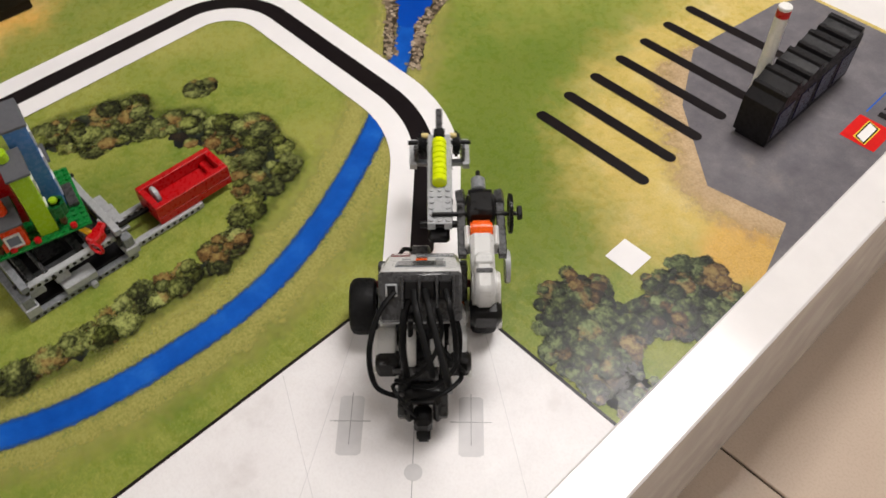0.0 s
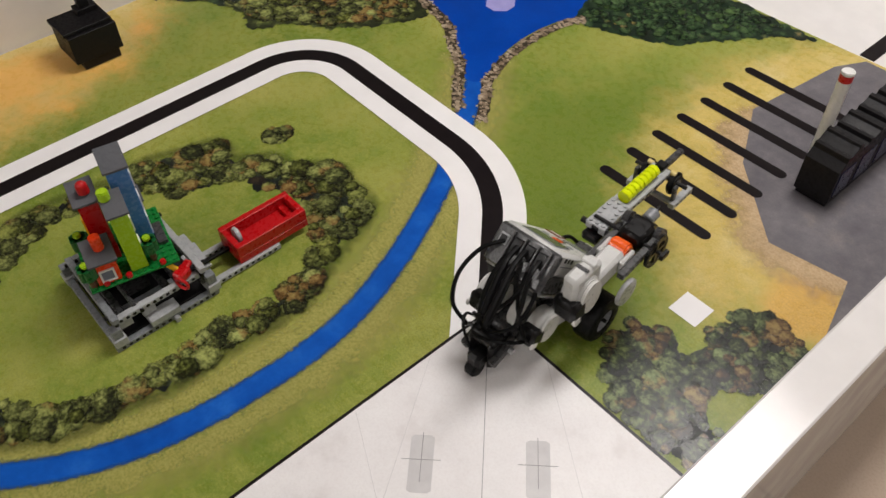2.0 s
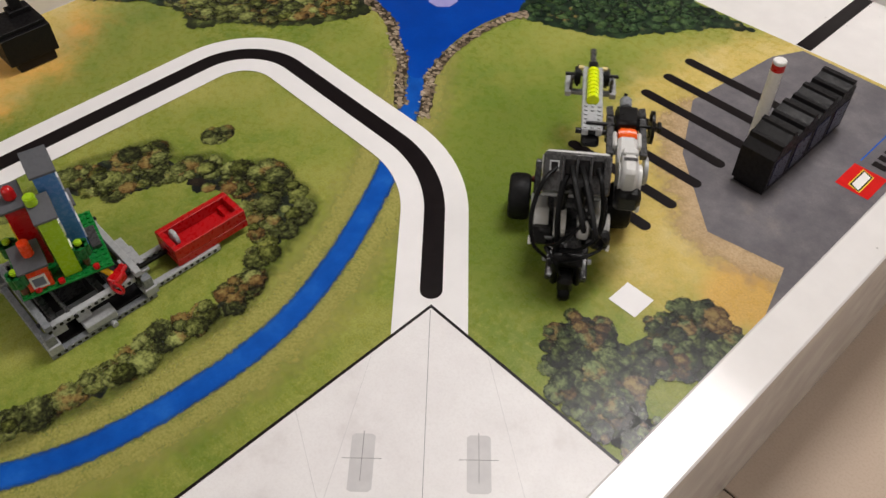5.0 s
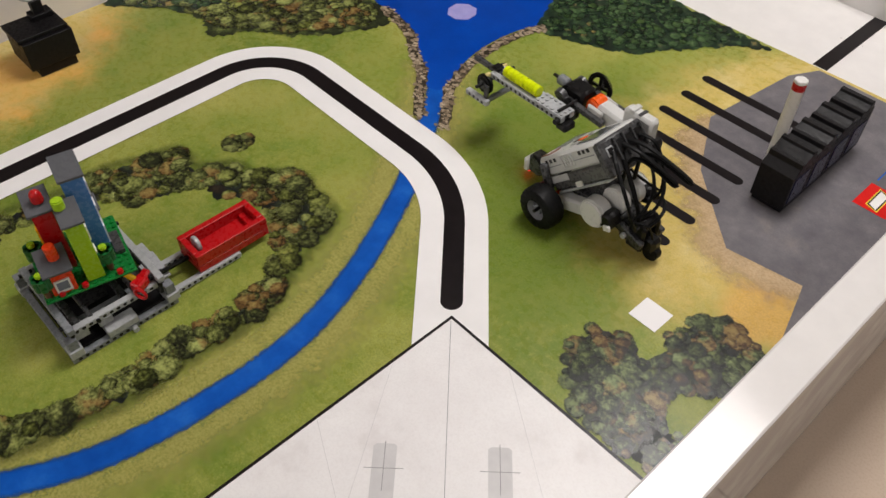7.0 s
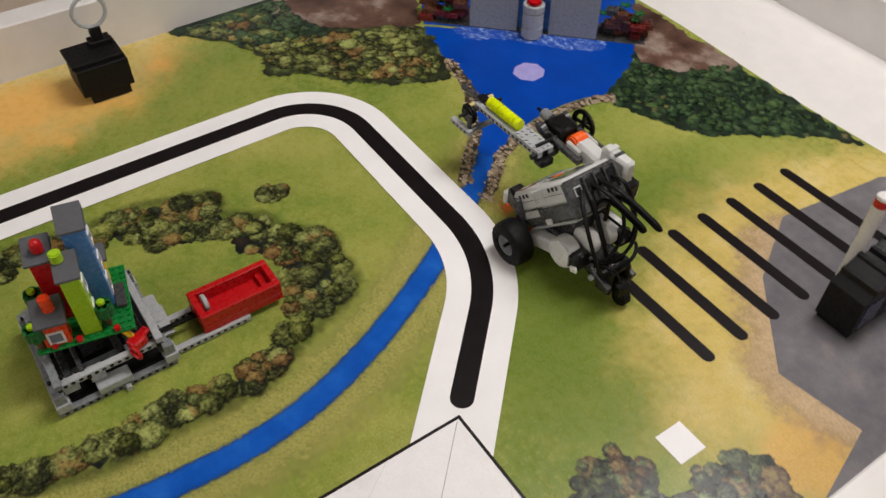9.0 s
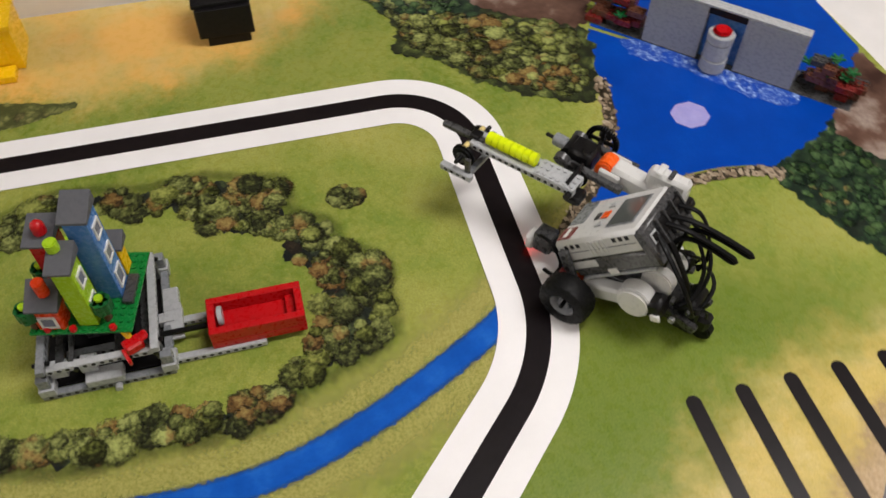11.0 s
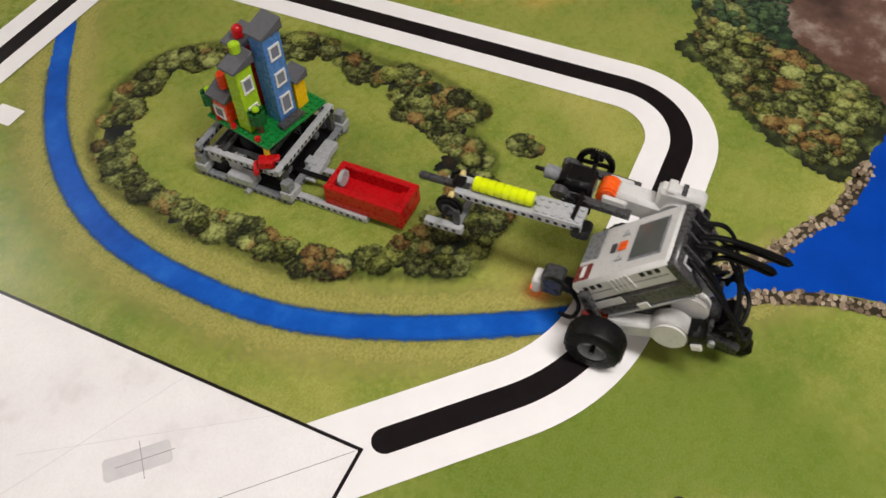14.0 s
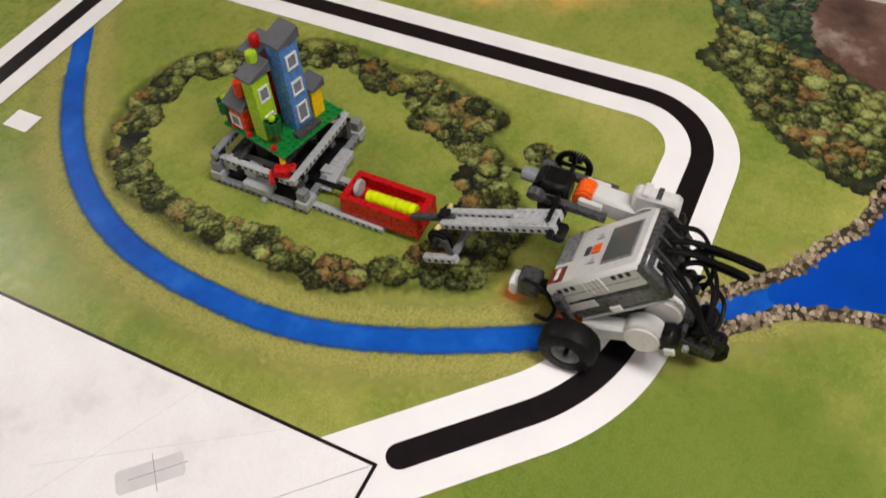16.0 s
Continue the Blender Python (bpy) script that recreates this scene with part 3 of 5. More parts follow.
    ring_in = [(-0.237, -0.447), (-0.289, -0.466), (-0.324, -0.479), (-0.367, -0.462), (-0.420, -0.400), (-0.466, -0.315), (-0.445, -0.250), (-0.438, -0.200), (-0.402, -0.165), (-0.384, -0.108), (-0.338, -0.095), (-0.320, -0.062), (-0.258, -0.075), (-0.229, -0.084), (-0.202, -0.120), (-0.187, -0.165), (-0.184, -0.205), (-0.195, -0.245), (-0.186, -0.300), (-0.190, -0.365), (-0.207, -0.420)]
    edge = spline([(*p, 0) for p in ring_out], 8, True)
    part("shrub_shade", banded(edge + edge[:1], 0.030, 2.5 * k), SHRUB_SHADE, m)
    outer = ragged([(-0.325 + (x + 0.325) * 0.945, -0.255 + (y + 0.255) * 0.955) for x, y in ring_out], 0.010, 11)
    inner = ragged([(-0.325 + (x + 0.325) * 1.075, -0.255 + (y + 0.255) * 1.055) for x, y in ring_in], 0.010, 12)
    part("shrub_ring", sheet_with_hole(outer, inner, 3 * k), FOREST, m, "rusty green printed shrubs in a ring")
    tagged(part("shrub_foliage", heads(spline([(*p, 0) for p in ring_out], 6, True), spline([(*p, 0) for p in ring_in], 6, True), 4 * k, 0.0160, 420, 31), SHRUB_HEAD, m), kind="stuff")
    lone = [(-0.421 + 0.022 * math.cos(a), -0.007 + 0.026 * math.sin(a)) for a in (0, 1.05, 2.1, 3.14, 4.2, 5.24)]
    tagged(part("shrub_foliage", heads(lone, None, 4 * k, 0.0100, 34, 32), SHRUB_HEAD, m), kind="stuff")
    woods = [(-0.860, 0.045), (-0.795, 0.095), (-0.735, 0.128), (-0.672, 0.124), (-0.642, 0.172), (-0.592, 0.208), (-0.553, 0.258), (-0.516, 0.336), (-0.560, 0.352), (-0.650, 0.372), (-0.690, 0.330), (-0.720, 0.250), (-0.740, 0.190), (-0.800, 0.180), (-0.860, 0.180)]
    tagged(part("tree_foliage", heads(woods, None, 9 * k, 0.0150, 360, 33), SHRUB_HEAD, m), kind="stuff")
    shade = [(-0.868, 0.045), (-0.800, 0.098), (-0.755, 0.130), (-0.735, 0.180), (-0.745, 0.225), (-0.868, 0.230)]
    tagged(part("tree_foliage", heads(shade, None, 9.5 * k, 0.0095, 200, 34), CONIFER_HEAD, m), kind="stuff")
    slope = [(-0.335, 0.522), (-0.300, 0.520), (-0.255, 0.536), (-0.196, 0.570), (-0.146, 0.638), (-0.098, 0.700), (-0.066, 0.732), (-0.20, 0.734), (-0.29, 0.734), (-0.320, 0.66), (-0.36, 0.62), (-0.368, 0.592)]
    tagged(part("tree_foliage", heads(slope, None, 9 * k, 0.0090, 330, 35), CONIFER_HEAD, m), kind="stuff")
    corner = [(0.112, 0.066), (0.108, 0.105), (0.140, 0.127), (0.180, 0.126), (0.178, 0.195), (0.206, 0.232), (0.252, 0.234), (0.275, 0.205), (0.275, 0.150), (0.240, 0.108), (0.236, 0.085), (0.275, 0.070), (0.275, 0.008), (0.21, 0.008), (0.160, 0.008), (0.140, 0.030)]
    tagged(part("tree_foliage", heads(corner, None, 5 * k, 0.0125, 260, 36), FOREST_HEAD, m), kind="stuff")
    part("upper_wood", sheet(ragged([(-0.872, 0.030), (-0.800, 0.085), (-0.735, 0.118), (-0.668, 0.112), (-0.635, 0.165), (-0.585, 0.200), (-0.545, 0.250), (-0.506, 0.338), (-0.560, 0.362), (-0.655, 0.382), (-0.700, 0.330), (-0.790, 0.230), (-0.872, 0.190)], 0.010, 15), 6 * k), BUSH, m)
    part("dark_wood", sheet(ragged([(-0.872, 0.034), (-0.800, 0.090), (-0.748, 0.125), (-0.720, 0.180), (-0.735, 0.250), (-0.872, 0.260)], 0.010, 16), 7 * k), CONIFER, m)
    part("cliff", sheet(ragged([(-0.872, 0.215), (-0.79, 0.225), (-0.735, 0.260), (-0.690, 0.330), (-0.665, 0.385), (-0.770, 0.450), (-0.872, 0.560)], 0.010, 17), 8 * k), CLIFF, m)
    part("conifer_slope", sheet(ragged([(-0.340, 0.515), (-0.300, 0.512), (-0.255, 0.528), (-0.190, 0.563), (-0.140, 0.632), (-0.092, 0.694), (-0.052, 0.735), (-0.20, 0.738), (-0.34, 0.738), (-0.400, 0.70), (-0.405, 0.635), (-0.372, 0.585)], 0.009, 18), 6 * k), CONIFER, m)
    part("cliff", sheet(ragged([(-0.404, 0.630), (-0.350, 0.625), (-0.315, 0.660), (-0.285, 0.738), (-0.400, 0.739), (-0.51, 0.739), (-0.46, 0.69)], 0.008, 19), 7 * k), CLIFF, m)
    part("corner_wood", sheet(ragged([(0.124, 0.070), (0.122, 0.100), (0.144, 0.116), (0.190, 0.116), (0.192, 0.190), (0.212, 0.220), (0.250, 0.222), (0.270, 0.200), (0.268, 0.152), (0.230, 0.112), (0.226, 0.078), (0.268, 0.060), (0.268, 0.016), (0.21, 0.016), (0.170, 0.016), (0.150, 0.036)], 0.007, 20), 4 * k), FOREST, m)
    part("hedge", sheet(ragged([(-0.690, -0.60), (-0.688, -0.48), (-0.690, -0.41), (-0.675, -0.35), (-0.668, -0.318), (-0.652, -0.34), (-0.640, -0.40), (-0.640, -0.48), (-0.642, -0.60)], 0.005, 21), 3 * k), HEDGE, m)
    # pebble banks beside the water
    banks = (((-0.545, 0.364), (-0.468, 0.347), (-0.415, 0.313), (-0.372, 0.290), (-0.330, 0.247), (-0.296, 0.216)), ((-0.252, 0.222), (-0.285, 0.262), (-0.312, 0.292), (-0.336, 0.355), (-0.345, 0.420), (-0.340, 0.487), (-0.326, 0.515)))
    rnd = random.Random(9)
    for bank in banks:
        line = spline([(*p, 0) for p in bank], 10)
        part("pebble_bed", ribbon(line, 0.0160, 6 * k, rough=0.0030), PEBBLE_GAP, m)
        bm = bmesh.new()
        for i in range(len(line) - 1):
            for _ in range(5):
                p = line[i].lerp(line[i + 1], rnd.random())
                c = p + Vector((rnd.uniform(-0.0085, 0.0085), rnd.uniform(-0.0085, 0.0085), 0))
                r, z = rnd.uniform(0.0022, 0.0046), 7 * k + rnd.random() * 0.0003
                spin = rnd.uniform(0, 6.28)
                bm.faces.new([bm.verts.new((c.x + r * rnd.uniform(0.75, 1.1) * math.cos(spin + a), c.y + r * rnd.uniform(0.55, 0.9) * math.sin(spin + a), z)) for a in (2 * math.pi * q / 7 for q in range(7))])
        tagged(part("pebble_bank", bm, PEBBLE, m), kind="stuff")
    # roads
    road = rounded_path([(0.09, -0.09), (-0.163, 0.163), (-0.572, 0.163), (-0.572, -0.722), (0.10, -0.722)], [0.20, 0.095, 0.095])
    part("road", ribbon(road, 0.085, 11.5 * k), PAPER, m)
    line = [Vector((-0.0165, 0.0165, 0))] + road[1:]
    part("road_line", ribbon(line, 0.0262, 12.2 * k), INK, m)
    part("line_end", sheet([(-0.0165 + 0.0131 * math.cos(a), 0.0165 + 0.0131 * math.sin(a)) for a in (2 * math.pi * q / 28 for q in range(28))], 12.5 * k), INK, m)
    for i in range(7):
        y = 0.275 + 0.0535 * i
        part("black_bar", ribbon([(-0.068, y), (0.0905, y)], 0.0158, 5 * k, caps=10), INK, m)
    for x, y, a, b in ((0.151, 0.1705, 0.0185, 0.0175), (-0.2135, -0.6300, 0.0150, 0.0190)):
        part("white_square", sheet([(x - a, y - b), (x + a, y - b), (x + a, y + b), (x - a, y + b)], 8 * k), PAPER, m)
    # start area
    part("start_area", sheet([(0, 0), (0, -0.62), (0.2805, -0.62), (0.2805, 0)], 12.6 * k), BASE_PAPER, m, "mottled white printed start area")
    part("border_line", ribbon([(0.0005, -0.62), (0.0005, 0.0008)], 0.0036, 13.2 * k), INK, m)
    part("border_line", ribbon([(-0.0012, 0.0005), (0.2805, 0.0005)], 0.0036, 13.5 * k), INK, m)
    part("fine_line", ribbon([(0.004, -0.004), (0.2805, -0.2805)], 0.0006, 13.4 * k), PENCIL, m)
    for a, b in (((0.0, -0.085), (0.135, -0.285)), ((0.09, 0.0), (0.279, -0.125)), ((0.0, -0.19), (0.23, -0.30))):
        part("fine_line", ribbon([a, b], 0.0004, 13.2 * k), FAINT, m)
    for cx, cy in ((0.0935, -0.1795), (0.1745, -0.0985)):
        d = 0.7071
        u, v = Vector((d, -d, 0)), Vector((d, d, 0))
        c = Vector((cx, cy, 0))
        part("wheel_mark", sheet([c + u * a * 0.031 + v * b * 0.0118 for a, b in ((-1, -0.7), (-0.92, -1), (0.92, -1), (1, -0.7), (1, 0.7), (0.92, 1), (-0.92, 1), (-1, 0.7))], 13.2 * k), FAINT, m)
        q = c - u * 0.004
        part("cross_line", ribbon([q - u * 0.030, q + u * 0.024], 0.0006, 14 * k), PENCIL, m)
        part("cross_line", ribbon([q - v * 0.0195, q + v * 0.0195], 0.0006, 14.4 * k), PENCIL, m)
    part("round_mark", sheet([(0.170 + 0.0085 * math.cos(a), -0.169 + 0.0085 * math.sin(a)) for a in (2 * math.pi * q / 24 for q in range(24))], 13.6 * k), FAINT, m)
    # sponsor sign in the yard, as plain shapes
    part("red_sign", sheet([(0.2135, 0.512), (0.2590, 0.512), (0.2590, 0.564), (0.2135, 0.564)], 5 * k), SIGN_RED, m)
    for name, grow, lift, ink in (("yellow_outline", 0.0034, 6, SIGN_YELLOW), ("dark_outline", 0.0020, 7, INK), ("white_bar", 0.0, 8, PAPER)):
        a, b, lean = 0.0056 + grow, 0.0165 + grow, 0.0026
        part(name, sheet([(0.2362 - a, 0.538 - b + lean), (0.2362 + a, 0.538 - b - lean), (0.2362 + a, 0.538 + b - lean), (0.2362 - a, 0.538 + b + lean)], lift * k), ink, m)
    for i in range(4):
        y = 0.576 + i * 0.017
        part("writing_bar", sheet([(0.230, y), (0.249, y), (0.249, y + 0.011), (0.230, y + 0.011)], 5 * k), INK, m)
    part("blue_stripe", ribbon([(0.2165, 0.574), (0.2165, 0.66)], 0.002, 5 * k), WATER, m)
    # line on the bare table beyond the mat
    strip = part("line_strip", box(0.018, 0.042, EDGE + 0.006, END - 0.002, -0.0018, -0.0012, bevel=0), INK)
    tagged(strip, "black line strip on the white table top", "tape")


def sheet_with_hole(outer, inner, z):
    bm = bmesh.new()
    edges = []
    for loop in (outer, inner):
        verts = [bm.verts.new((p[0], p[1], z)) for p in loop]
        edges += [bm.edges.new((a, b)) for a, b in zip(verts, verts[1:] + verts[:1])]
    bmesh.ops.triangle_fill(bm, use_beauty=True, use_dissolve=False, edges=edges, normal=(0, 0, 1))
    for f in bm.faces:
        if f.normal.z < 0:
            f.normal_flip()
    return bm


# ---------- brick-built models ----------
U = 0.008  # stud pitch
H = 0.0096  # brick height


def add_studs(bm, x0, y0, z, nx, ny, skip=()):
    for i in range(nx):
        for j in range(ny):
            if (i, j) not in skip:
                add_cyl(bm, (x0 + (i + 0.5) * U, y0 + (j + 0.5) * U, z), (x0 + (i + 0.5) * U, y0 + (j + 0.5) * U, z + 0.0017), 0.0024, 10)
    return bm


def beam(length, m=None, holes=True):
    """A technic beam along x with its row of holes through y, from 0 to length studs, one stud wide and high."""
    bm = bmesh.new()
    L, h, half = length * U, U * 0.96, U * 0.48
    add_box(bm, 0, L, -half, half, 0, h, bevel=0.0006)
    if holes:
        for i in range(1, length):
            for s in (-1, 1):
                add_ring(bm, (i * U, s * half, h / 2), 0.0027, 0.0005, "Y", 12, 4)
    if m is not None:
        bm.transform(m)
    return bm


HOLE = BLACK


def add_beam(name, parent, length, m, material=LIGHT_GREY, label="", flat=False):
    """A beam part with a row of black discs for its shaded holes (flat: beside it, under the same parent)."""
    ob = part(name, beam(length), material, parent, label)
    ob.matrix_basis = m
    bm = bmesh.new()
    half = U * 0.48
    for i in range(1, length):
        for s in (-1, 1):
            add_cyl(bm, (i * U, s * (half - 0.001), U * 0.48), (i * U, s * (half + 0.0002), U * 0.48), 0.0024, 10)
    row = tagged(part("hole_line", bm, HOLE, parent if flat else ob), kind="stuff")
    if flat:
        row.matrix_basis = m
    return ob


def pin(parent, a, b, material=BLACK, r=0.0024):
    return part("pin", cyl(a, b, r, 10), material, parent, smooth=True)


def window(parent, x, y, z, w, h, face):
    """A white window frame and its dark pane, set on a wall that faces +x or +y."""
    t, bm = 0.0021, bmesh.new()
    rings = []
    for depth in (-0.0004, 0.0016):
        for d in (0, t):
            rings.append([bm.verts.new((depth, a, b)) for a, b in ((-w / 2 + d, d), (w / 2 - d, d), (w / 2 - d, h - d), (-w / 2 + d, h - d))])
    for p, q in ((rings[2], rings[3]), (rings[0], rings[2]), (rings[1], rings[3]), (rings[0], rings[1])):
        for i in range(4):
            bm.faces.new((p[i], p[(i + 1) % 4], q[(i + 1) % 4], q[i]))
    bmesh.ops.recalc_face_normals(bm, faces=bm.faces[:])
    at = pose(x, y, z, 0, 0, {"+x": 0, "+y": 90}[face])
    part("window", bm, WHITE, parent).matrix_basis = at
    part("pane", box(-0.0004, 0.0005, -w / 2 + t, w / 2 - t, t, h - t, bevel=0), PANE, parent).matrix_basis = at


def slope_roof(x0, x1, y0, y1, z, rise):
    """A tiled roof that falls towards +x, with brick steps."""
    bm = bmesh.new()
    c = [(x0, y0, z), (x1, y0, z), (x1, y1, z), (x0, y1, z), (x0, y0, z + rise), (x1, y0, z + 0.003), (x1, y1, z + 0.003), (x0, y1, z + rise)]
    v = [bm.verts.new(p) for p in c]
    for f in ((3, 2, 1, 0), (4, 5, 6, 7), (0, 1, 5, 4), (2, 3, 7, 6), (1, 2, 6, 5), (3, 0, 4, 7)):
        bm.faces.new([v[i] for i in f])
    bmesh.ops.bevel(bm, geom=bm.edges[:], offset=0.0005, segments=1, affect="EDGES")
    return bm


def house_model():
    h = thing("toy_house_stand", "grey beam stand with coloured brick houses on a green plate", "toy")
    x0, x1, y0, y1 = -0.362, -0.228, -0.342, -0.214
    # lower frame
    for x in (x1 - 0.004, x0 + 0.004):
        add_beam("beam", h, 16, pose(x, y0, 0.0, 0, 0, 90), MID_GREY)
    for y in (y0 + 0.004, y1 - 0.004):
        add_beam("beam", h, 15, pose(x0 + 0.008, y, 0.0080), MID_GREY)
    for x, y in ((x1 - 0.006, y0 + 0.008), (x1 - 0.006, y1 - 0.004), (x0 + 0.006, y0 + 0.006), (x0 + 0.006, y1 - 0.006)):
        part("corner_brick", box(x - 0.0075, x + 0.0075, y - 0.0075, y + 0.0075, 0.0080, 0.0190), LIGHT_GREY, h)
        part("corner_brick", box(x - 0.0055, x + 0.0055, y - 0.0055, y + 0.0055, 0.0192, 0.0330), MID_GREY, h)
    add_beam("front_beam", h, 13, pose(x1 - 0.010, y0 + 0.010, 0.0330, 0, 0, 90), LIGHT_GREY)
    add_beam("rear_beam", h, 13, pose(x0 + 0.010, y0 + 0.010, 0.0330, 0, 0, 90), LIGHT_GREY)
    add_beam("upper_beam", h, 15, pose(x0 + 0.014, y1 - 0.010, 0.0440), LIGHT_GREY)
    add_beam("upper_beam", h, 15, pose(x0 + 0.014, y0 + 0.012, 0.0415), MID_GREY)
    for x in (x0 + 0.022, x1 - 0.012):
        for y, z in ((y0 + 0.012, 0.0455), (y1 - 0.010, 0.0480)):
            pin(h, (x, y - 0.0075, z), (x, y + 0.0075, z))
    for x in (x0 + 0.022, x1 - 0.012):
        part("post", box(x - 0.004, x + 0.004, y1 - 0.0138, y1 - 0.0062, 0.0190, 0.0438), DARK_GREY, h)
        part("post", box(x - 0.004, x + 0.004, y0 + 0.0082, y0 + 0.0158, 0.0332, 0.0413), DARK_GREY, h)
    part("grey_plate", box(x1 - 0.016, x1 + 0.001, -0.298, -0.262, 0.0082, 0.0180, bevel=0.001), LIGHT_GREY, h)
    part("grey_plate", box(x0 + 0.040, x0 + 0.070, y1 - 0.0065, y1 + 0.0100, 0.0100, 0.0200, bevel=0.001, m=None), LIGHT_GREY, h)
    part("grey_slope", slope_roof(-0.300, -0.262, y1 - 0.006, y1 + 0.012, 0.0090, 0.0120), LIGHT_GREY, h)
    # Black sheet added under the beams to keep the stand's inside dark.
    part("dark_sheet", box(x0 + 0.010, x1 - 0.010, y0 + 0.010, y1 - 0.010, 0.004, 0.0078), COAL, h)
    for y in (-0.318, -0.262, -0.236):
        add_beam("cross_beam", h, 13, pose(x0 + 0.014, y, 0.0240), DARK_GREY)
    part("lift_column", box(-0.318, -0.286, -0.298, -0.270, 0.0080, 0.0634), DARK_GREY, h)
    for y in (-0.304, -0.252):
        pin(h, (-0.345, y, 0.040), (-0.240, y, 0.040), DARK_GREY, 0.0026)
    for x, y in ((-0.318, -0.322), (-0.268, -0.322), (-0.330, -0.244), (-0.280, -0.240)):
        part("dark_block", box(x - 0.014, x + 0.014, y - 0.007, y + 0.007, 0.008, 0.030, bevel=0.001), COAL, h)
    for x in (-0.342, -0.322, -0.262):
        add_beam("inner_beam", h, 12, pose(x, y0 + 0.014, 0.0155, 0, 0, 90), MID_GREY)
    for x, y in ((-0.352, -0.318), (-0.352, -0.240), (-0.246, -0.320), (-0.246, -0.292)):
        part("inner_brick", add_studs(box(x - U, x + U, y - U, y + U, 0.0192, 0.0288), x - U, y - U, 0.0288, 2, 2), LIGHT_GREY, h)
    for y in (-0.330, -0.300, -0.250, -0.226):
        pin(h, (x1 - 0.0150, y, 0.0368), (x1 - 0.0030, y, 0.0368))
    # tray rails
    for x in (-0.2865, -0.2415):
        add_beam("rail", h, 12, pose(x, -0.218, 0.0012, 0, 0, 90))
        part("rail_end", box(x - 0.006, x + 0.006, -0.226, -0.210, 0.0092, 0.0180), LIGHT_GREY, h)
    part("push_rod", box(-0.2690, -0.2640, -0.232, -0.170, 0.0150, 0.0195), BLACK, h)
    pin(h, (x1 - 0.004, -0.270, 0.003), (x1 + 0.006, -0.270, 0.003), LIGHT_GREY, 0.0035)
    # toy worker at the edge: plain shapes
    w = thing_part("red_lever", h, pose(-0.2405, -0.243, 0.0415, 0, 0, 25))
    part("lever_block", box(-0.007, 0.007, -0.010, 0.008, 0, 0.012, bevel=0.002), RED, w)
    part("lever_block", box(-0.005, 0.005, 0.006, 0.018, 0.004, 0.010, bevel=0.002, m=pose(0, 0, 0, 20, 0, 0)), RED, w)
    part("yellow_bar", cyl((-0.004, 0.000, 0.008), (-0.022, -0.004, 0.022), 0.0034, 12), YELLOW, w, smooth=True)
    part("red_wheel", add_ring(bmesh.new(), (0.008, -0.012, 0.004), 0.0075, 0.0018, "Y", 20, 6), RED, w, smooth=True)
    return h


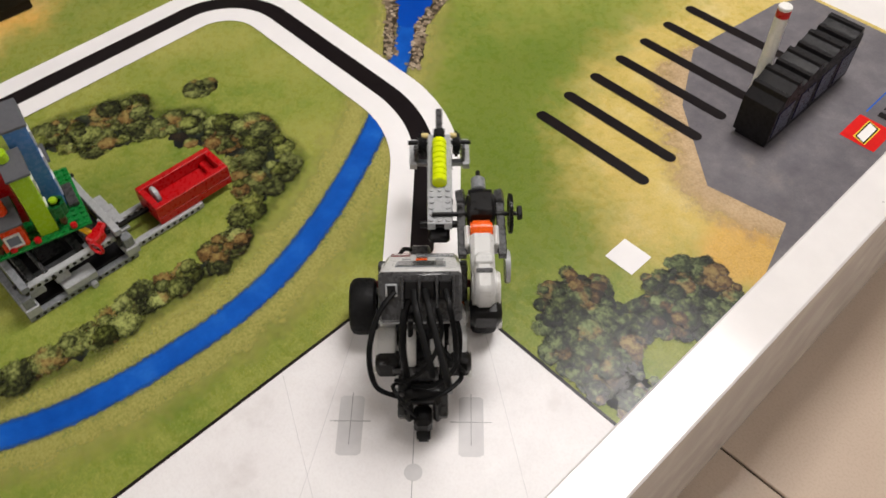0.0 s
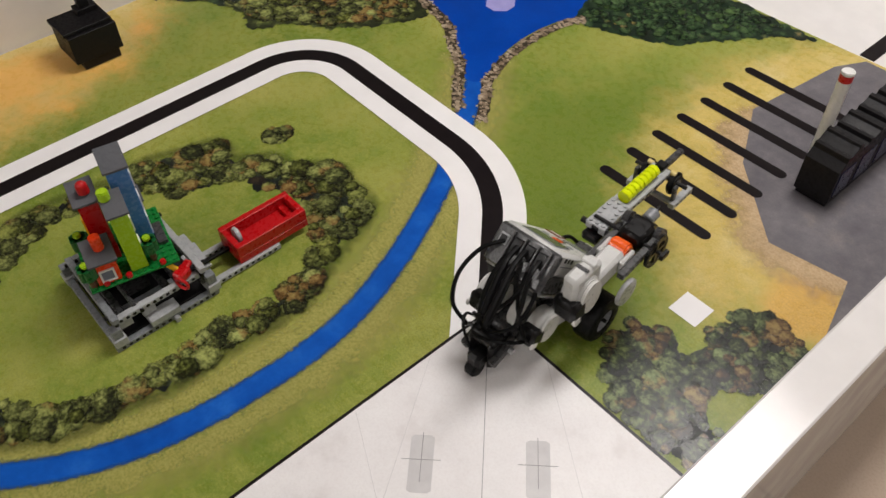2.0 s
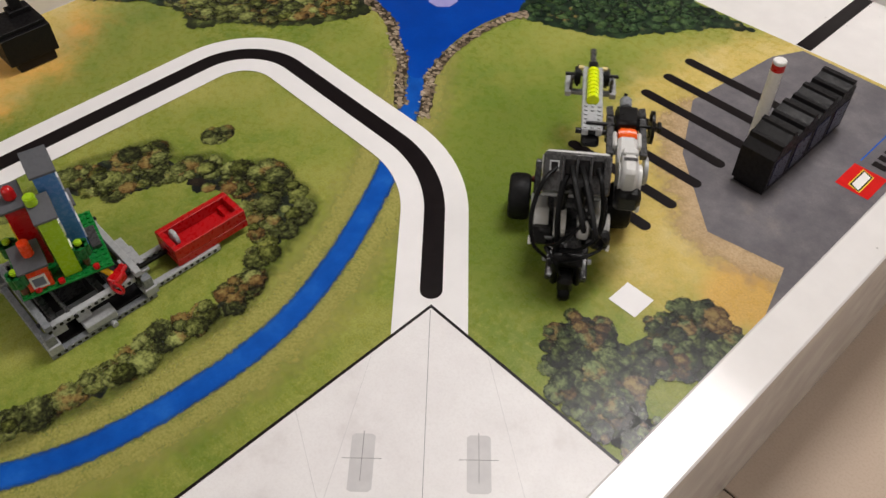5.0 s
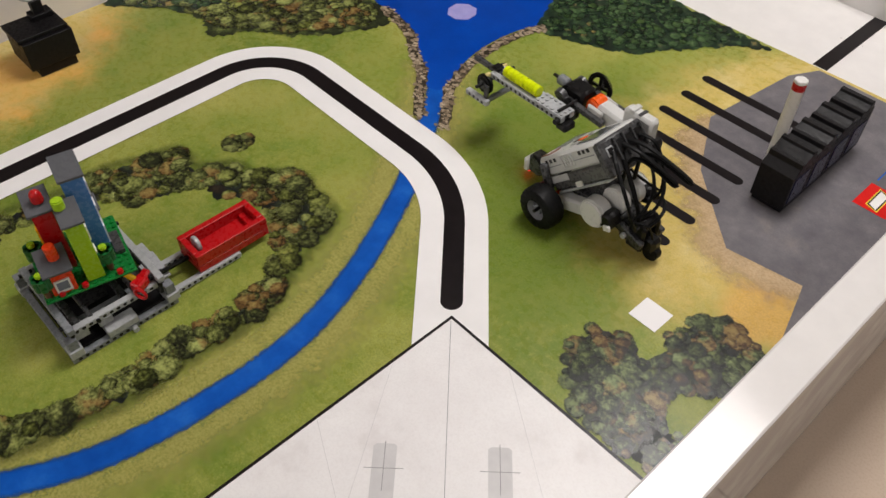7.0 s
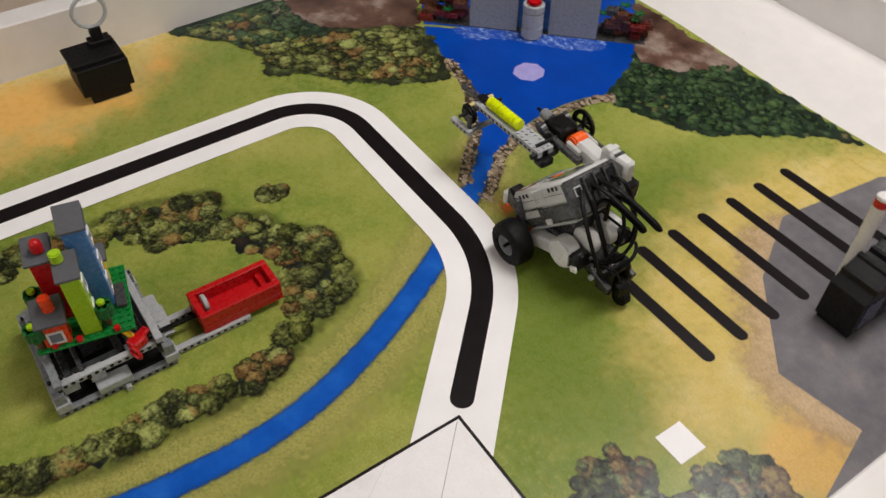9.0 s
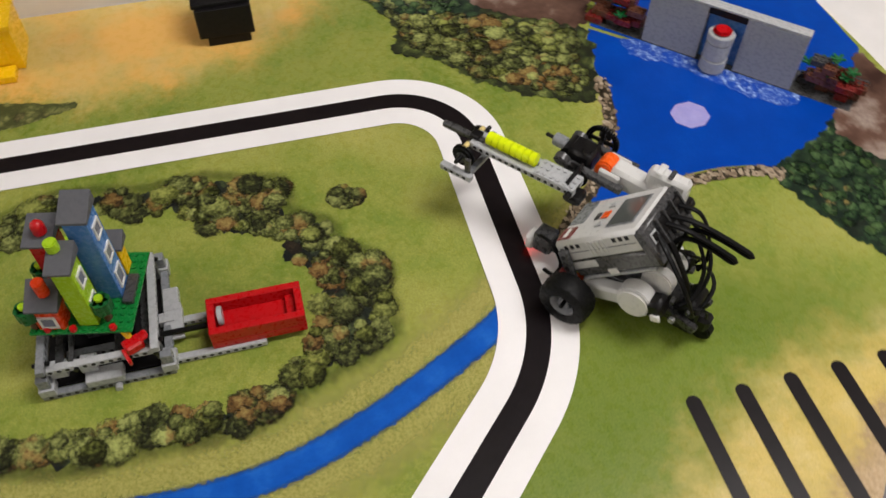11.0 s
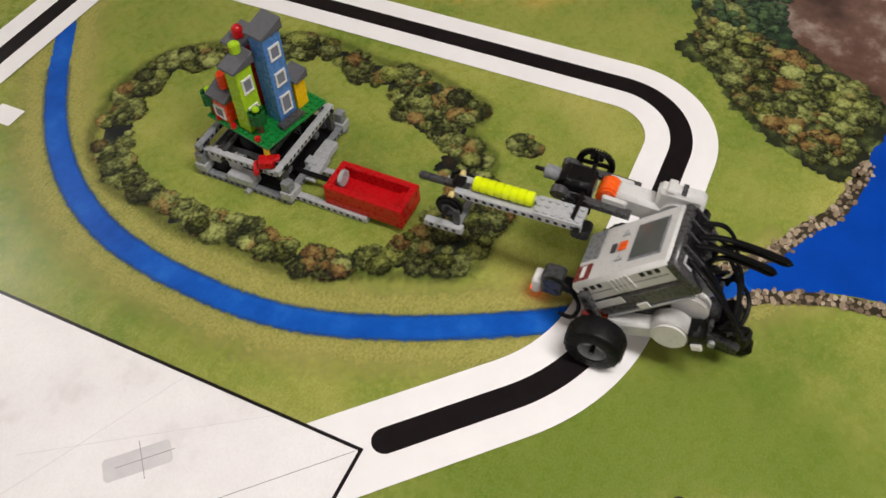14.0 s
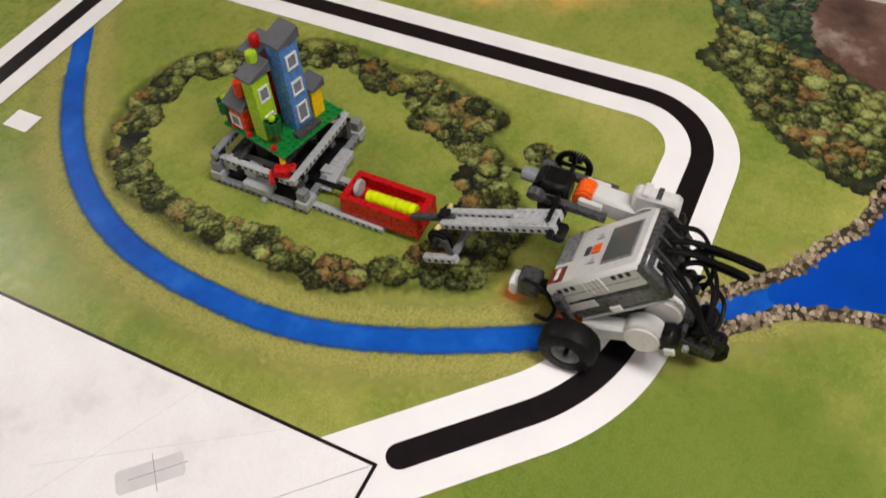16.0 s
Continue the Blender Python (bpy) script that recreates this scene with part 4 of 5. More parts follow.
def toy_town():
    # green plate, turned a little
    g = thing("toy_town", "coloured brick-built houses and trees on a green plate", "toy", at=pose(-0.299, -0.277, 0.0636, 0, 0, -12))
    bm = add_studs(box(-0.048, 0.048, -0.048, 0.048, 0, 0.0032), -0.048, -0.048, 0.0032, 12, 12)
    part("green_plate", bm, GREEN, g)
    zp = 0.0034
    # blue tower
    part("dark_step", box(-0.016, 0.018, 0.0345, 0.0450, zp, zp + 0.006), DARK_GREY, g)
    part("blue_wall", box(-0.015, 0.010, 0.0115, 0.0335, zp, 0.1165), BLUE, g)
    part("roof", slope_roof(-0.0185, 0.0130, 0.0090, 0.0355, 0.1166, 0.0135), ROOF, g)
    for z in (0.014, 0.052, 0.086):
        window(g, -0.0025, 0.0335, z, 0.0150, 0.0245 if z < 0.02 else 0.0180, "+y")
    # lime house
    part("lime_wall", box(0.018, 0.0405, -0.0020, 0.0165, zp, 0.0870), LIME, g)
    part("roof", slope_roof(0.0140, 0.0455, -0.0045, 0.0190, 0.0871, 0.0130), ROOF, g)
    for z in (0.018, 0.055):
        window(g, 0.0292, 0.0165, z, 0.0140, 0.0190, "+y")
    part("lime_knob", cyl((0.022, 0.002, 0.0960), (0.022, 0.002, 0.1080), 0.0062, 14, bevel=0.0012), LIME, g, smooth=True)
    # red house behind
    part("red_wall", box(-0.014, 0.0120, -0.0260, -0.0060, zp, 0.0900), RED, g)
    part("roof", slope_roof(-0.0180, 0.0160, -0.0300, -0.0030, 0.0901, 0.0110), ROOF, g)
    part("red_knob", add_ball(cyl((0.002, -0.014, 0.0980), (0.002, -0.014, 0.1060), 0.0062, 14), (0.002, -0.014, 0.1060), 0.0062), RED, g, smooth=True)
    part("yellow_corner", box(-0.0135, -0.0060, -0.0290, -0.0262, zp, 0.0560), YELLOW, g)
    # orange cottage
    part("orange_wall", box(0.0260, 0.0440, -0.0380, -0.0130, zp, 0.0340), RED_ORANGE, g)
    part("roof", slope_roof(0.0180, 0.0470, -0.0410, -0.0100, 0.0341, 0.0170), ROOF, g)
    window(g, 0.0440, -0.0255, 0.0080, 0.0160, 0.0170, "+x")
    part("orange_knob", cyl((0.0310, -0.0231, 0.0440), (0.0310, -0.0231, 0.0630), 0.0060, 14, bevel=0.001), RED_ORANGE, g, smooth=True)
    # yellow house
    part("yellow_wall", box(-0.0350, -0.0190, 0.0170, 0.0330, zp, 0.0420), YELLOW, g)
    part("roof", slope_roof(-0.0370, -0.0170, 0.0140, 0.0380, 0.0421, 0.0110), ROOF, g)
    # small trees and flowers
    for x, y in ((0.0330, 0.0240), (0.0400, -0.0430), (-0.0080, -0.0400), (-0.0390, -0.0200)):
        tree = part("toy_tree", cyl((x, y, zp), (x, y, zp + 0.018), 0.0038, 12), BROWN, g, smooth=True)
        bm = bmesh.new()
        for q in range(6):
            a = q * math.pi / 3
            add_cyl(bm, (x + 0.0050 * math.cos(a), y + 0.0050 * math.sin(a), zp + 0.016), (x + 0.0050 * math.cos(a), y + 0.0050 * math.sin(a), zp + 0.031), 0.0050, 10)
        part("crown", bm, DARK_GREEN, tree, smooth=True)
        part("lime_top", cyl((x, y, zp + 0.031), (x, y, zp + 0.036), 0.0042, 12, bevel=0.001), LIME, tree, smooth=True)
    for x, y in ((0.0455, -0.0060), (0.0450, 0.0310), (0.0450, -0.0300)):
        part("red_knob", cyl((x, y, zp), (x, y, zp + 0.006), 0.0034, 12, bevel=0.001), RED, g, smooth=True)
    return g


def thing_part(name, parent, m):
    """A plain joint that carries the pieces of one part."""
    ob = part(name, box(-0.0035, 0.0035, -0.0035, 0.0035, -0.004, 0.0005), DARK_GREY, parent)
    ob.matrix_basis = m
    return ob


def red_tray():
    t = thing("red_tray", "bright red hollow brick-built tray on grey rails", "toy", at=pose(-0.2635, -0.127, 0.0092))
    w, l, hh, wall = 0.0225, 0.0480, 0.0265, 0.0078
    part("tray_floor", box(-w, w, -l, l, 0.0, 0.010), RED, t)
    for b in ((-w, -w + wall, -l, l), (w - wall, w, -l, l), (-w + wall, w - wall, -l, -l + wall), (-w + wall, w - wall, l - wall, l)):
        part("tray_wall", box(*b, 0.0102, hh, bevel=0.0009), RED, t)
    part("tray_ledge", box(-w + wall, w - wall, l - wall - 0.010, l - wall, 0.0102, 0.0165), RED, t)
    part("grey_wheel", cyl((0, -0.0375, 0.0240), (0, -0.0325, 0.0240), 0.0100, 26, bevel=0.0008), LIGHT_GREY, t, smooth=True)
    return t


def power_plant():
    p = thing("black_power_plant", "black brick-built power plant with a saw-tooth roof", "toy")
    x0, x1, y0 = 0.117, 0.163, 0.420
    n, step = 4, 0.048
    part("plinth", box(x0 + 0.002, x1 - 0.002, y0 + 0.004, y0 + n * step - 0.004, 0, 0.008), COAL, p)
    for i in range(n):
        a = y0 + i * step
        bm = bmesh.new()
        z0 = 0.060 if i == 0 else 0.073
        prof = [(a, 0.0082), (a + step, 0.0082), (a + step, 0.0725), (a + 0.0415, 0.0760), (a + 0.0405, 0.0850), (a + 0.0335, 0.0850), (a + 0.0325, 0.0815), (a + 0.0190, 0.0775 if i else 0.0735), (a + 0.0180, 0.0800 if i else 0.0760), (a + 0.0120, 0.0800 if i else 0.0760), (a + 0.0110, 0.0745 if i else 0.0690), (a, z0)]
        low = [bm.verts.new((x0, y, z)) for y, z in prof]
        high = [bm.verts.new((x1, y, z)) for y, z in prof]
        bm.faces.new(low)
        bm.faces.new(high[::-1])
        for k in range(len(prof)):
            q = (k + 1) % len(prof)
            bm.faces.new((low[k], high[k], high[q], low[q]))
        bmesh.ops.recalc_face_normals(bm, faces=bm.faces[:])
        bmesh.ops.bevel(bm, geom=bm.edges[:], offset=0.0004, segments=1, affect="EDGES")
        part("hall", bm, COAL, p)
        part("navy_panel", box(x1 - 0.0008, x1 + 0.0012, a + 0.006, a + step - 0.008, 0.016, 0.056), NAVY, p)
    part("chimney", cyl((0.1090, 0.470, 0.0), (0.1090, 0.470, 0.142), 0.0078, 20), WHITE, p, smooth=True)
    part("chimney_band", cyl((0.1090, 0.470, 0.1422), (0.1090, 0.470, 0.151), 0.0081, 20), RED, p, smooth=True)
    part("chimney_cap", cyl((0.1090, 0.470, 0.1512), (0.1090, 0.470, 0.156), 0.0080, 20, bevel=0.0008), WHITE, p, smooth=True)
    return p


def dam():
    d = thing("toy_dam", "grey brick-built dam wall with a white barrel gate", "toy", at=pose(-0.540, 0.528, 0.0015, 0, 0, 45))
    L, hh = 0.105, 0.083
    for a, b in ((-L, -0.026), (0.026, L)):
        part("dam_wall", box(a, b, -0.004, 0.012, 0, hh), STONE_GREY, d)
    part("dam_top", box(-L, L, -0.004, 0.012, hh + 0.0002, hh + 0.0034), LIGHT_GREY, d)
    part("gate_back", box(-0.026, 0.026, 0.006, 0.012, 0, hh - 0.002), BLUE, d)
    part("gate_sill", box(-0.026, 0.026, -0.003, 0.006, hh - 0.010, hh - 0.001), COAL, d)
    for z0, z1, r in ((0.001, 0.020, 0.0175), (0.0205, 0.046, 0.0168), (0.0465, 0.058, 0.0175)):
        part("barrel", cyl((0, -0.012, z0), (0, -0.012, z1), r, 24, bevel=0.001), LIGHT_GREY, d, smooth=True)
    part("barrel_top", cyl((0, -0.012, 0.058), (0, -0.012, 0.064), 0.0125, 24, bevel=0.003), RED, d, smooth=True)
    part("base_plate", box(-0.185, 0.185, -0.0045, 0.045, -0.0012, -0.0002), DARK_GREY, d)
    rnd = random.Random(4)
    for s in (-1, 1):
        for i in range(26):
            w, l = rnd.choice(((2, 2), (2, 3), (2, 4))), rnd.random()
            x = s * rnd.uniform(L + 0.014, L + 0.078)
            y = rnd.uniform(0.004, 0.036)
            lev = int(rnd.uniform(0, 6.5) * max(0.25, 1 - (abs(x) - L) / 0.13))
            b = box(x - w[1] * U / 2, x + w[1] * U / 2, y - U, y + U, lev * H, (lev + 1) * H - 0.0002)
            add_studs(b, x - w[1] * U / 2, y - U, (lev + 1) * H - 0.0002, w[1], 2)
            part("brick", b, rnd.choice((DARK_RED, DARK_RED, BROWN, BROWN, DARK_GREY)), d)
        for i in range(7):
            x, y, z = s * rnd.uniform(L + 0.006, L + 0.07), rnd.uniform(-0.004, 0.034), rnd.uniform(0.012, 0.066)
            bm = bmesh.new()
            for k in range(5):
                a = k * 1.2566
                add_box(bm, 0.001, 0.010, -0.002, 0.002, -0.0008, 0.0008, bevel=0, m=pose(x, y, z, 0, -20, math.degrees(a)))
            part("leaf_sprig", bm, DARK_GREEN, d)
    return d


def black_crate():
    c = thing("black_block", "black brick-built block with a grey carrying ring", "toy", at=pose(-0.772, -0.110, 0.001))
    part("foot", box(-0.028, 0.028, -0.029, 0.029, 0, 0.0140), COAL, c)
    part("body", box(-0.034, 0.030, -0.039, 0.036, 0.0142, 0.058), COAL, c)
    part("lid", box(-0.034, 0.024, -0.042, 0.034, 0.0582, 0.0645), COAL, c)
    part("lid_step", box(-0.030, -0.008, -0.002, 0.030, 0.0647, 0.073), COAL, c)
    part("post", box(-0.024, -0.012, 0.004, 0.020, 0.0732, 0.093), COAL, c)
    part("ring", add_ring(bmesh.new(), (-0.018, 0.012, 0.117), 0.0235, 0.0030, "X", 32, 8), LIGHT_GREY, c, smooth=True)
    return c


def yellow_bin():
    c = thing("yellow_container", "yellow brick-built container with a front plate", "toy", at=pose(-0.775, -0.425, 0.001))
    part("foot_plate", box(0.020, 0.046, -0.034, 0.032, 0, 0.0096), YELLOW, c)
    part("body", box(-0.05, 0.018, -0.044, 0.042, 0, 0.062), YELLOW, c)
    part("rim", box(-0.05, 0.021, -0.047, 0.045, 0.0622, 0.069), YELLOW, c)
    part("body_rib", box(0.0182, 0.021, -0.030, 0.028, 0.012, 0.050), YELLOW, c)
    return c


# ---------- robot ----------
WHEEL_R = 0.0288


def wheel(parent, name, y):
    """A broad tyre on a spoked rim that turns about y."""
    w = part(name, cyl((0, -0.0035, 0), (0, 0.0035, 0), 0.0060, 18), MID_GREY, parent, smooth=True)
    w.matrix_basis = pose(0, y, WHEEL_R)
    bm = bmesh.new()
    prof = [(-0.0130, 0.0142), (-0.0130, 0.0238), (-0.0108, 0.0274), (-0.0060, WHEEL_R), (0.0060, WHEEL_R), (0.0108, 0.0274), (0.0130, 0.0238), (0.0130, 0.0142)]
    seg, rows = 40, []
    for i in range(seg):
        a = 2 * math.pi * i / seg
        tread = 0.0011 if i % 2 else 0
        rows.append([bm.verts.new(((r - (tread if r > 0.027 else 0)) * math.cos(a), yy, (r - (tread if r > 0.027 else 0)) * math.sin(a))) for yy, r in prof])
    for i in range(seg):
        p, q = rows[i], rows[(i + 1) % seg]
        for j in range(len(prof)):
            k = (j + 1) % len(prof)
            bm.faces.new((p[j], q[j], q[k], p[k]))
    bmesh.ops.recalc_face_normals(bm, faces=bm.faces[:])
    part("tyre", bm, RUBBER, w, "black rubber tyre", smooth=True)
    bm = bmesh.new()
    add_ring(bm, (0, 0, 0), 0.0140, 0.0020, "Y", 32, 8, stretch=5.6)
    for k in range(6):
        a = k * math.pi / 3
        add_box(bm, 0.004, 0.0138, -0.004, 0.004, -0.0016, 0.0016, bevel=0.0004, m=pose(0, 0, 0, 0, math.degrees(a), 0))
    part("rim", bm, STONE_GREY, w, "grey spoked rim", smooth=True)
    return w


def servo(parent, m, side, hub=0.0110):
    """A geared toy motor: orange hub in front, pale body, round gear case behind. side: +1 or -1, where the round face looks."""
    s = part("motor", box(-0.058, -0.006, -0.0085, 0.0085, -0.0095, 0.0095, bevel=0.003), SHELL, parent, smooth=True)
    s.matrix_basis = m
    bm = cyl((-0.066, -0.0085, 0.0), (-0.066, 0.0085, 0.0), 0.0190, 32, bevel=0.0012)
    part("gear_case", bm, SHELL, s, smooth=True)
    part("gear_cap", cyl((-0.066, side * 0.0086, 0), (-0.066, side * 0.0112, 0), 0.0172, 32, bevel=0.0012), WHITE, s, smooth=True)
    part("motor_can", box(-0.096, -0.074, -0.0120, 0.0100, -0.0150, 0.0060, bevel=0.004), BLACK, s, smooth=True)
    part("can_end", box(-0.094, -0.084, side * 0.0105 - 0.002, side * 0.0105 + 0.002, -0.016, -0.008, bevel=0.001), WHITE, s, smooth=True)
    part("hub", cyl((0, -0.0080, 0), (0, 0.0080, 0), hub, 22, bevel=0.0016), ORANGE, s, "orange drive hub", smooth=True)
    part("fork", box(-0.020, 0.004, -0.0125, -0.0086, -0.0070, 0.0070, bevel=0.0015), SHELL, s)
    part("fork", box(-0.020, 0.004, 0.0086, 0.0125, -0.0070, 0.0070, bevel=0.0015), SHELL, s)
    return s


def control_brick(parent):
    """The programmable brick: its face looks up and forward, its sockets are at the high rear end."""
    m = pose(-0.002, 0.0, 0.1055, 0, 45, 0)  # local +x towards the front along the face, +z out of the face
    b = part("control_brick", box(-0.056, 0.056, -0.036, 0.036, -0.027, -0.0005, bevel=0.004), SHELL, parent, "pale grey programmable brick with a screen", smooth=True)
    b.matrix_basis = m
    part("lower_shell", box(-0.0555, 0.050, -0.0352, 0.0352, -0.047, -0.0272, bevel=0.003), GRAPHITE, b, smooth=True)
    part("base_edge", box(-0.050, 0.046, -0.0356, 0.0356, -0.0505, -0.0472, bevel=0.001), LIGHT_GREY, b)
    part("socket_end", box(-0.0605, -0.0480, -0.0364, 0.0364, -0.047, -0.0030, bevel=0.0025), DARK_GREY, b, smooth=True)
    for y in (-0.022, -0.007, 0.008):
        part("socket", box(-0.0640, -0.0606, y - 0.0055, y + 0.0055, -0.026, -0.010, bevel=0.0008), BLACK, b)
    for y in (-0.0290, -0.0145, 0.0005, 0.0155):
        part("socket_rib", box(-0.0655, -0.0606, y - 0.0011, y + 0.0011, -0.034, -0.006, bevel=0.0006), DARK_GREY, b)
    for s in (-1, 1):
        part("side_step", box(0.014, 0.052, s * 0.0357 - 0.0006, s * 0.0357 + 0.0006, -0.0355, -0.0268, bevel=0.0004), SHELL, b)
        part("side_seam", box(-0.0470, 0.0540, s * 0.0361 - 0.0003, s * 0.0361 + 0.0003, -0.0150, -0.0140, bevel=0), MID_GREY, b)
    part("port_frame", box(-0.0622, -0.0606, 0.0195, 0.0300, -0.024, -0.0125, bevel=0.0006), LIGHT_GREY, b)
    part("port", box(-0.0630, -0.0623, 0.0212, 0.0283, -0.0222, -0.0143, bevel=0), BLACK, b)
    part("screen_frame", box(-0.0445, -0.0090, -0.0225, 0.0225, -0.0006, 0.0004, bevel=0.0003), MID_GREY, b)
    part("screen", box(-0.0425, -0.0105, -0.0205, 0.0205, 0.0005, 0.0009, bevel=0), SCREEN, b, "dark grey display")
    part("button", box(-0.0020, 0.0075, -0.0055, 0.0055, 0.0, 0.0014, bevel=0.001), ORANGE, b, "orange square button")
    for y in (-0.0155, 0.0155):
        part("button", cyl((0.0028, y, 0), (0.0028, y, 0.0012), 0.0052, 3), LIGHT_GREY, b)
    part("button", box(0.0105, 0.0165, -0.0055, 0.0055, 0.0, 0.0012, bevel=0.001), DARK_GREY, b)
    part("red_badge", box(0.034, 0.052, 0.012, 0.031, -0.0004, 0.0004, bevel=0), DARK_RED, b)
    part("badge_bar", box(0.040, 0.045, 0.014, 0.028, 0.0005, 0.0008, bevel=0), WHITE, b)
    part("grey_badge", box(0.031, 0.051, -0.031, 0.006, -0.0004, 0.0004, bevel=0), MID_GREY, b)
    # Flat black pads stand for the shade in the side holes.
    for x in (-0.040, -0.032, -0.024, 0.024, 0.032, 0.040):
        for s in (-1, 1):
            part("side_hole", box(x - 0.0022, x + 0.0022, s * 0.0360 - 0.0004, s * 0.0360 + 0.0004, -0.010, -0.0052, bevel=0), BLACK, b)
    for k in range(5):
        part("grille_rib", box(-0.010 + k * 0.005, -0.0075 + k * 0.005, 0.0355, 0.0372, -0.020, -0.004, bevel=0.0004), SHELL, b)
    part("latch", box(-0.006, 0.006, 0.0352, 0.0372, -0.047, -0.040, bevel=0.0006), WHITE, b)
    return b


def screen_glass():
    n = Nodes("display_glass")
    return n.done(n.mix(n.noise(40, 2), srgb(78, 82, 80), srgb(92, 96, 93)), 0.18)


SCREEN = screen_glass()


def robot():
    r = thing("toy_robot", "grey and black toy robot with two wheels and a long arm", "robot")
    wheels = wheel(r, "wheel", 0.0600), wheel(r, "wheel", -0.0600)
    part("axle", cyl((0, -0.074, WHEEL_R), (0, 0.074, WHEEL_R), 0.0023, 10), BLACK, r, smooth=True)
    for s in (-1, 1):
        servo(r, pose(0, s * 0.0330, 0.0265, 0, 21, 0), s, 0.0078)
        add_beam("side_beam", r, 9, pose(-0.060, s * 0.022, 0.048, 0, 6, 0), DARK_GREY)
        add_beam("riser", r, 7, pose(0.010, s * 0.0300, 0.034, 0, -62, 180), DARK_GREY)
    control_brick(r)
    # frame under the brick and rear skid
    part("rear_block", box(-0.106, -0.084, -0.015, 0.015, 0.014, 0.046, bevel=0.004), BLACK, r, smooth=True)
    for y in (-0.013, 0.013):
        part("inner_gear_case", cyl((-0.072, y - 0.0075, 0.064), (-0.072, y + 0.0055, 0.064), 0.0175, 28, bevel=0.0014), SHELL if y < 0 else WHITE, r, smooth=True)
        part("rear_strut", box(-0.122, -0.098, y - 0.004, y + 0.004, 0.012, 0.050, bevel=0.003), BLACK, r)
    part("inner_body", box(-0.058, -0.006, -0.019, 0.019, 0.040, 0.078, bevel=0.004), DARK_GREY, r, smooth=True)
    part("rear_hub", cyl((-0.110, -0.016, 0.046), (-0.110, 0.016, 0.046), 0.0095, 18, bevel=0.001), BLACK, r, smooth=True)
    part("caster_fork", box(-0.134, -0.112, -0.0085, 0.0085, 0.012, 0.034, bevel=0.004), BLACK, r)
    part("caster_wheel", cyl((-0.128, -0.0065, 0.0110), (-0.128, 0.0065, 0.0110), 0.0110, 24, bevel=0.002), RUBBER, r, smooth=True)
    for x, y, z in ((-0.094, 0.023, 0.060), (-0.112, 0.019, 0.050), (-0.094, -0.023, 0.060)):
        pin(r, (x, y - 0.004, z), (x, y + 0.004, z), DARK_GREY)
    for s in (-1, 1):
        strut = pose(0.013, s * 0.0402, 0.052, 0, 26, 0)
        part("side_strut", box(-0.0052, 0.0052, -0.0036, 0.0036, -0.021, 0.021, bevel=0.0012), DARK_GREY, r).matrix_basis = strut
        # Black discs stand for the strut's shaded holes.
        for z in (-0.014, 0.0, 0.014):
            part("strut_hole", cyl((0, s * 0.0028, z), (0, s * 0.0039, z), 0.0025, 10), BLACK, r).matrix_basis = strut
        part("rear_beam", box(-0.040, 0.036, -0.0040, 0.0040, -0.0060, 0.0060, bevel=0.0015), SLATE, r).matrix_basis = pose(-0.086, s * 0.0190, 0.0390, 0, -17, 0)
        part("red_pin", cyl((0.016, s * 0.040, 0.0440), (0.016, s * 0.0475, 0.0440), 0.0040, 14, bevel=0.0008), DARK_RED, r, smooth=True)
        part("small_peg", cyl((-0.100, s * 0.0225, 0.0330), (-0.100, s * 0.0275, 0.0330), 0.0034, 12), LIGHT_GREY, r, smooth=True)
    part("rear_mass", box(-0.100, -0.050, -0.0145, 0.0145, 0.030, 0.058, bevel=0.005), SLATE, r, smooth=True)
    # light sensor in front
    sensor = part("light_sensor", box(0.048, 0.070, -0.007, 0.015, 0.014, 0.041, bevel=0.003), DARK_GREY, r, "dark grey light sensor with a glowing red lamp", smooth=True)
    part("sensor_face", box(0.0702, 0.0795, -0.0055, 0.0135, 0.009, 0.029, bevel=0.002), WHITE, sensor, smooth=True)
    part("red_lamp", cyl((0.0740, 0.0040, 0.0068), (0.0815, 0.0040, 0.0085), 0.0044, 14), LED_RED, sensor)
    part("sensor_arm", box(0.024, 0.048, -0.002, 0.011, 0.020, 0.034, bevel=0.002), BLACK, r)
    part("sensor_loop", tube(spline([(0.066, 0.010, 0.034), (0.056, 0.020, 0.050), (0.040, 0.026, 0.052), (0.026, 0.030, 0.036), (0.030, 0.034, 0.018), (0.044, 0.030, 0.012)], 8), 0.0022), CABLE, r, smooth=True)
    # arm motor on the right side
    s = servo(r, pose(0.030, -0.0570, 0.1060, 0, -4, 0) @ Matrix.Diagonal((1.0, 1.3, 1.3, 1.0)), -1)
    part("gear_case_top", box(-0.058, -0.014, -0.0655, -0.0480, 0.084, 0.1355, bevel=0.004), SHELL, r, smooth=True)
    # A thin dark pad gives the slot its shade.
    part("case_slot", box(-0.040, -0.035, -0.0640, -0.0495, 0.1350, 0.1362, bevel=0.0004), DARK_GREY, r)
    part("case_rib", box(-0.030, -0.022, -0.0650, -0.0485, 0.1350, 0.1378, bevel=0.0012), SHELL, r)
    for y in (-0.0765, -0.0385):
        bm = beam(9)
        ob = part("arm_plate", bm, DARK_GREY, r)
        ob.matrix_basis = pose(0.004, y, 0.0985, 0, -3, 0)
        part("plate_nose", cyl((0.074, y - 0.0036, 0.1085), (0.074, y + 0.0036, 0.1065), 0.0085, 20), DARK_GREY, r, smooth=True)
    part("gear_box", box(0.044, 0.074, -0.0715, -0.0435, 0.0940, 0.1200, bevel=0.004), BLACK, r, smooth=True)
    part("gear_box_nose", cyl((0.070, -0.0690, 0.1080), (0.070, -0.0455, 0.1080), 0.0110, 20), BLACK, r, smooth=True)
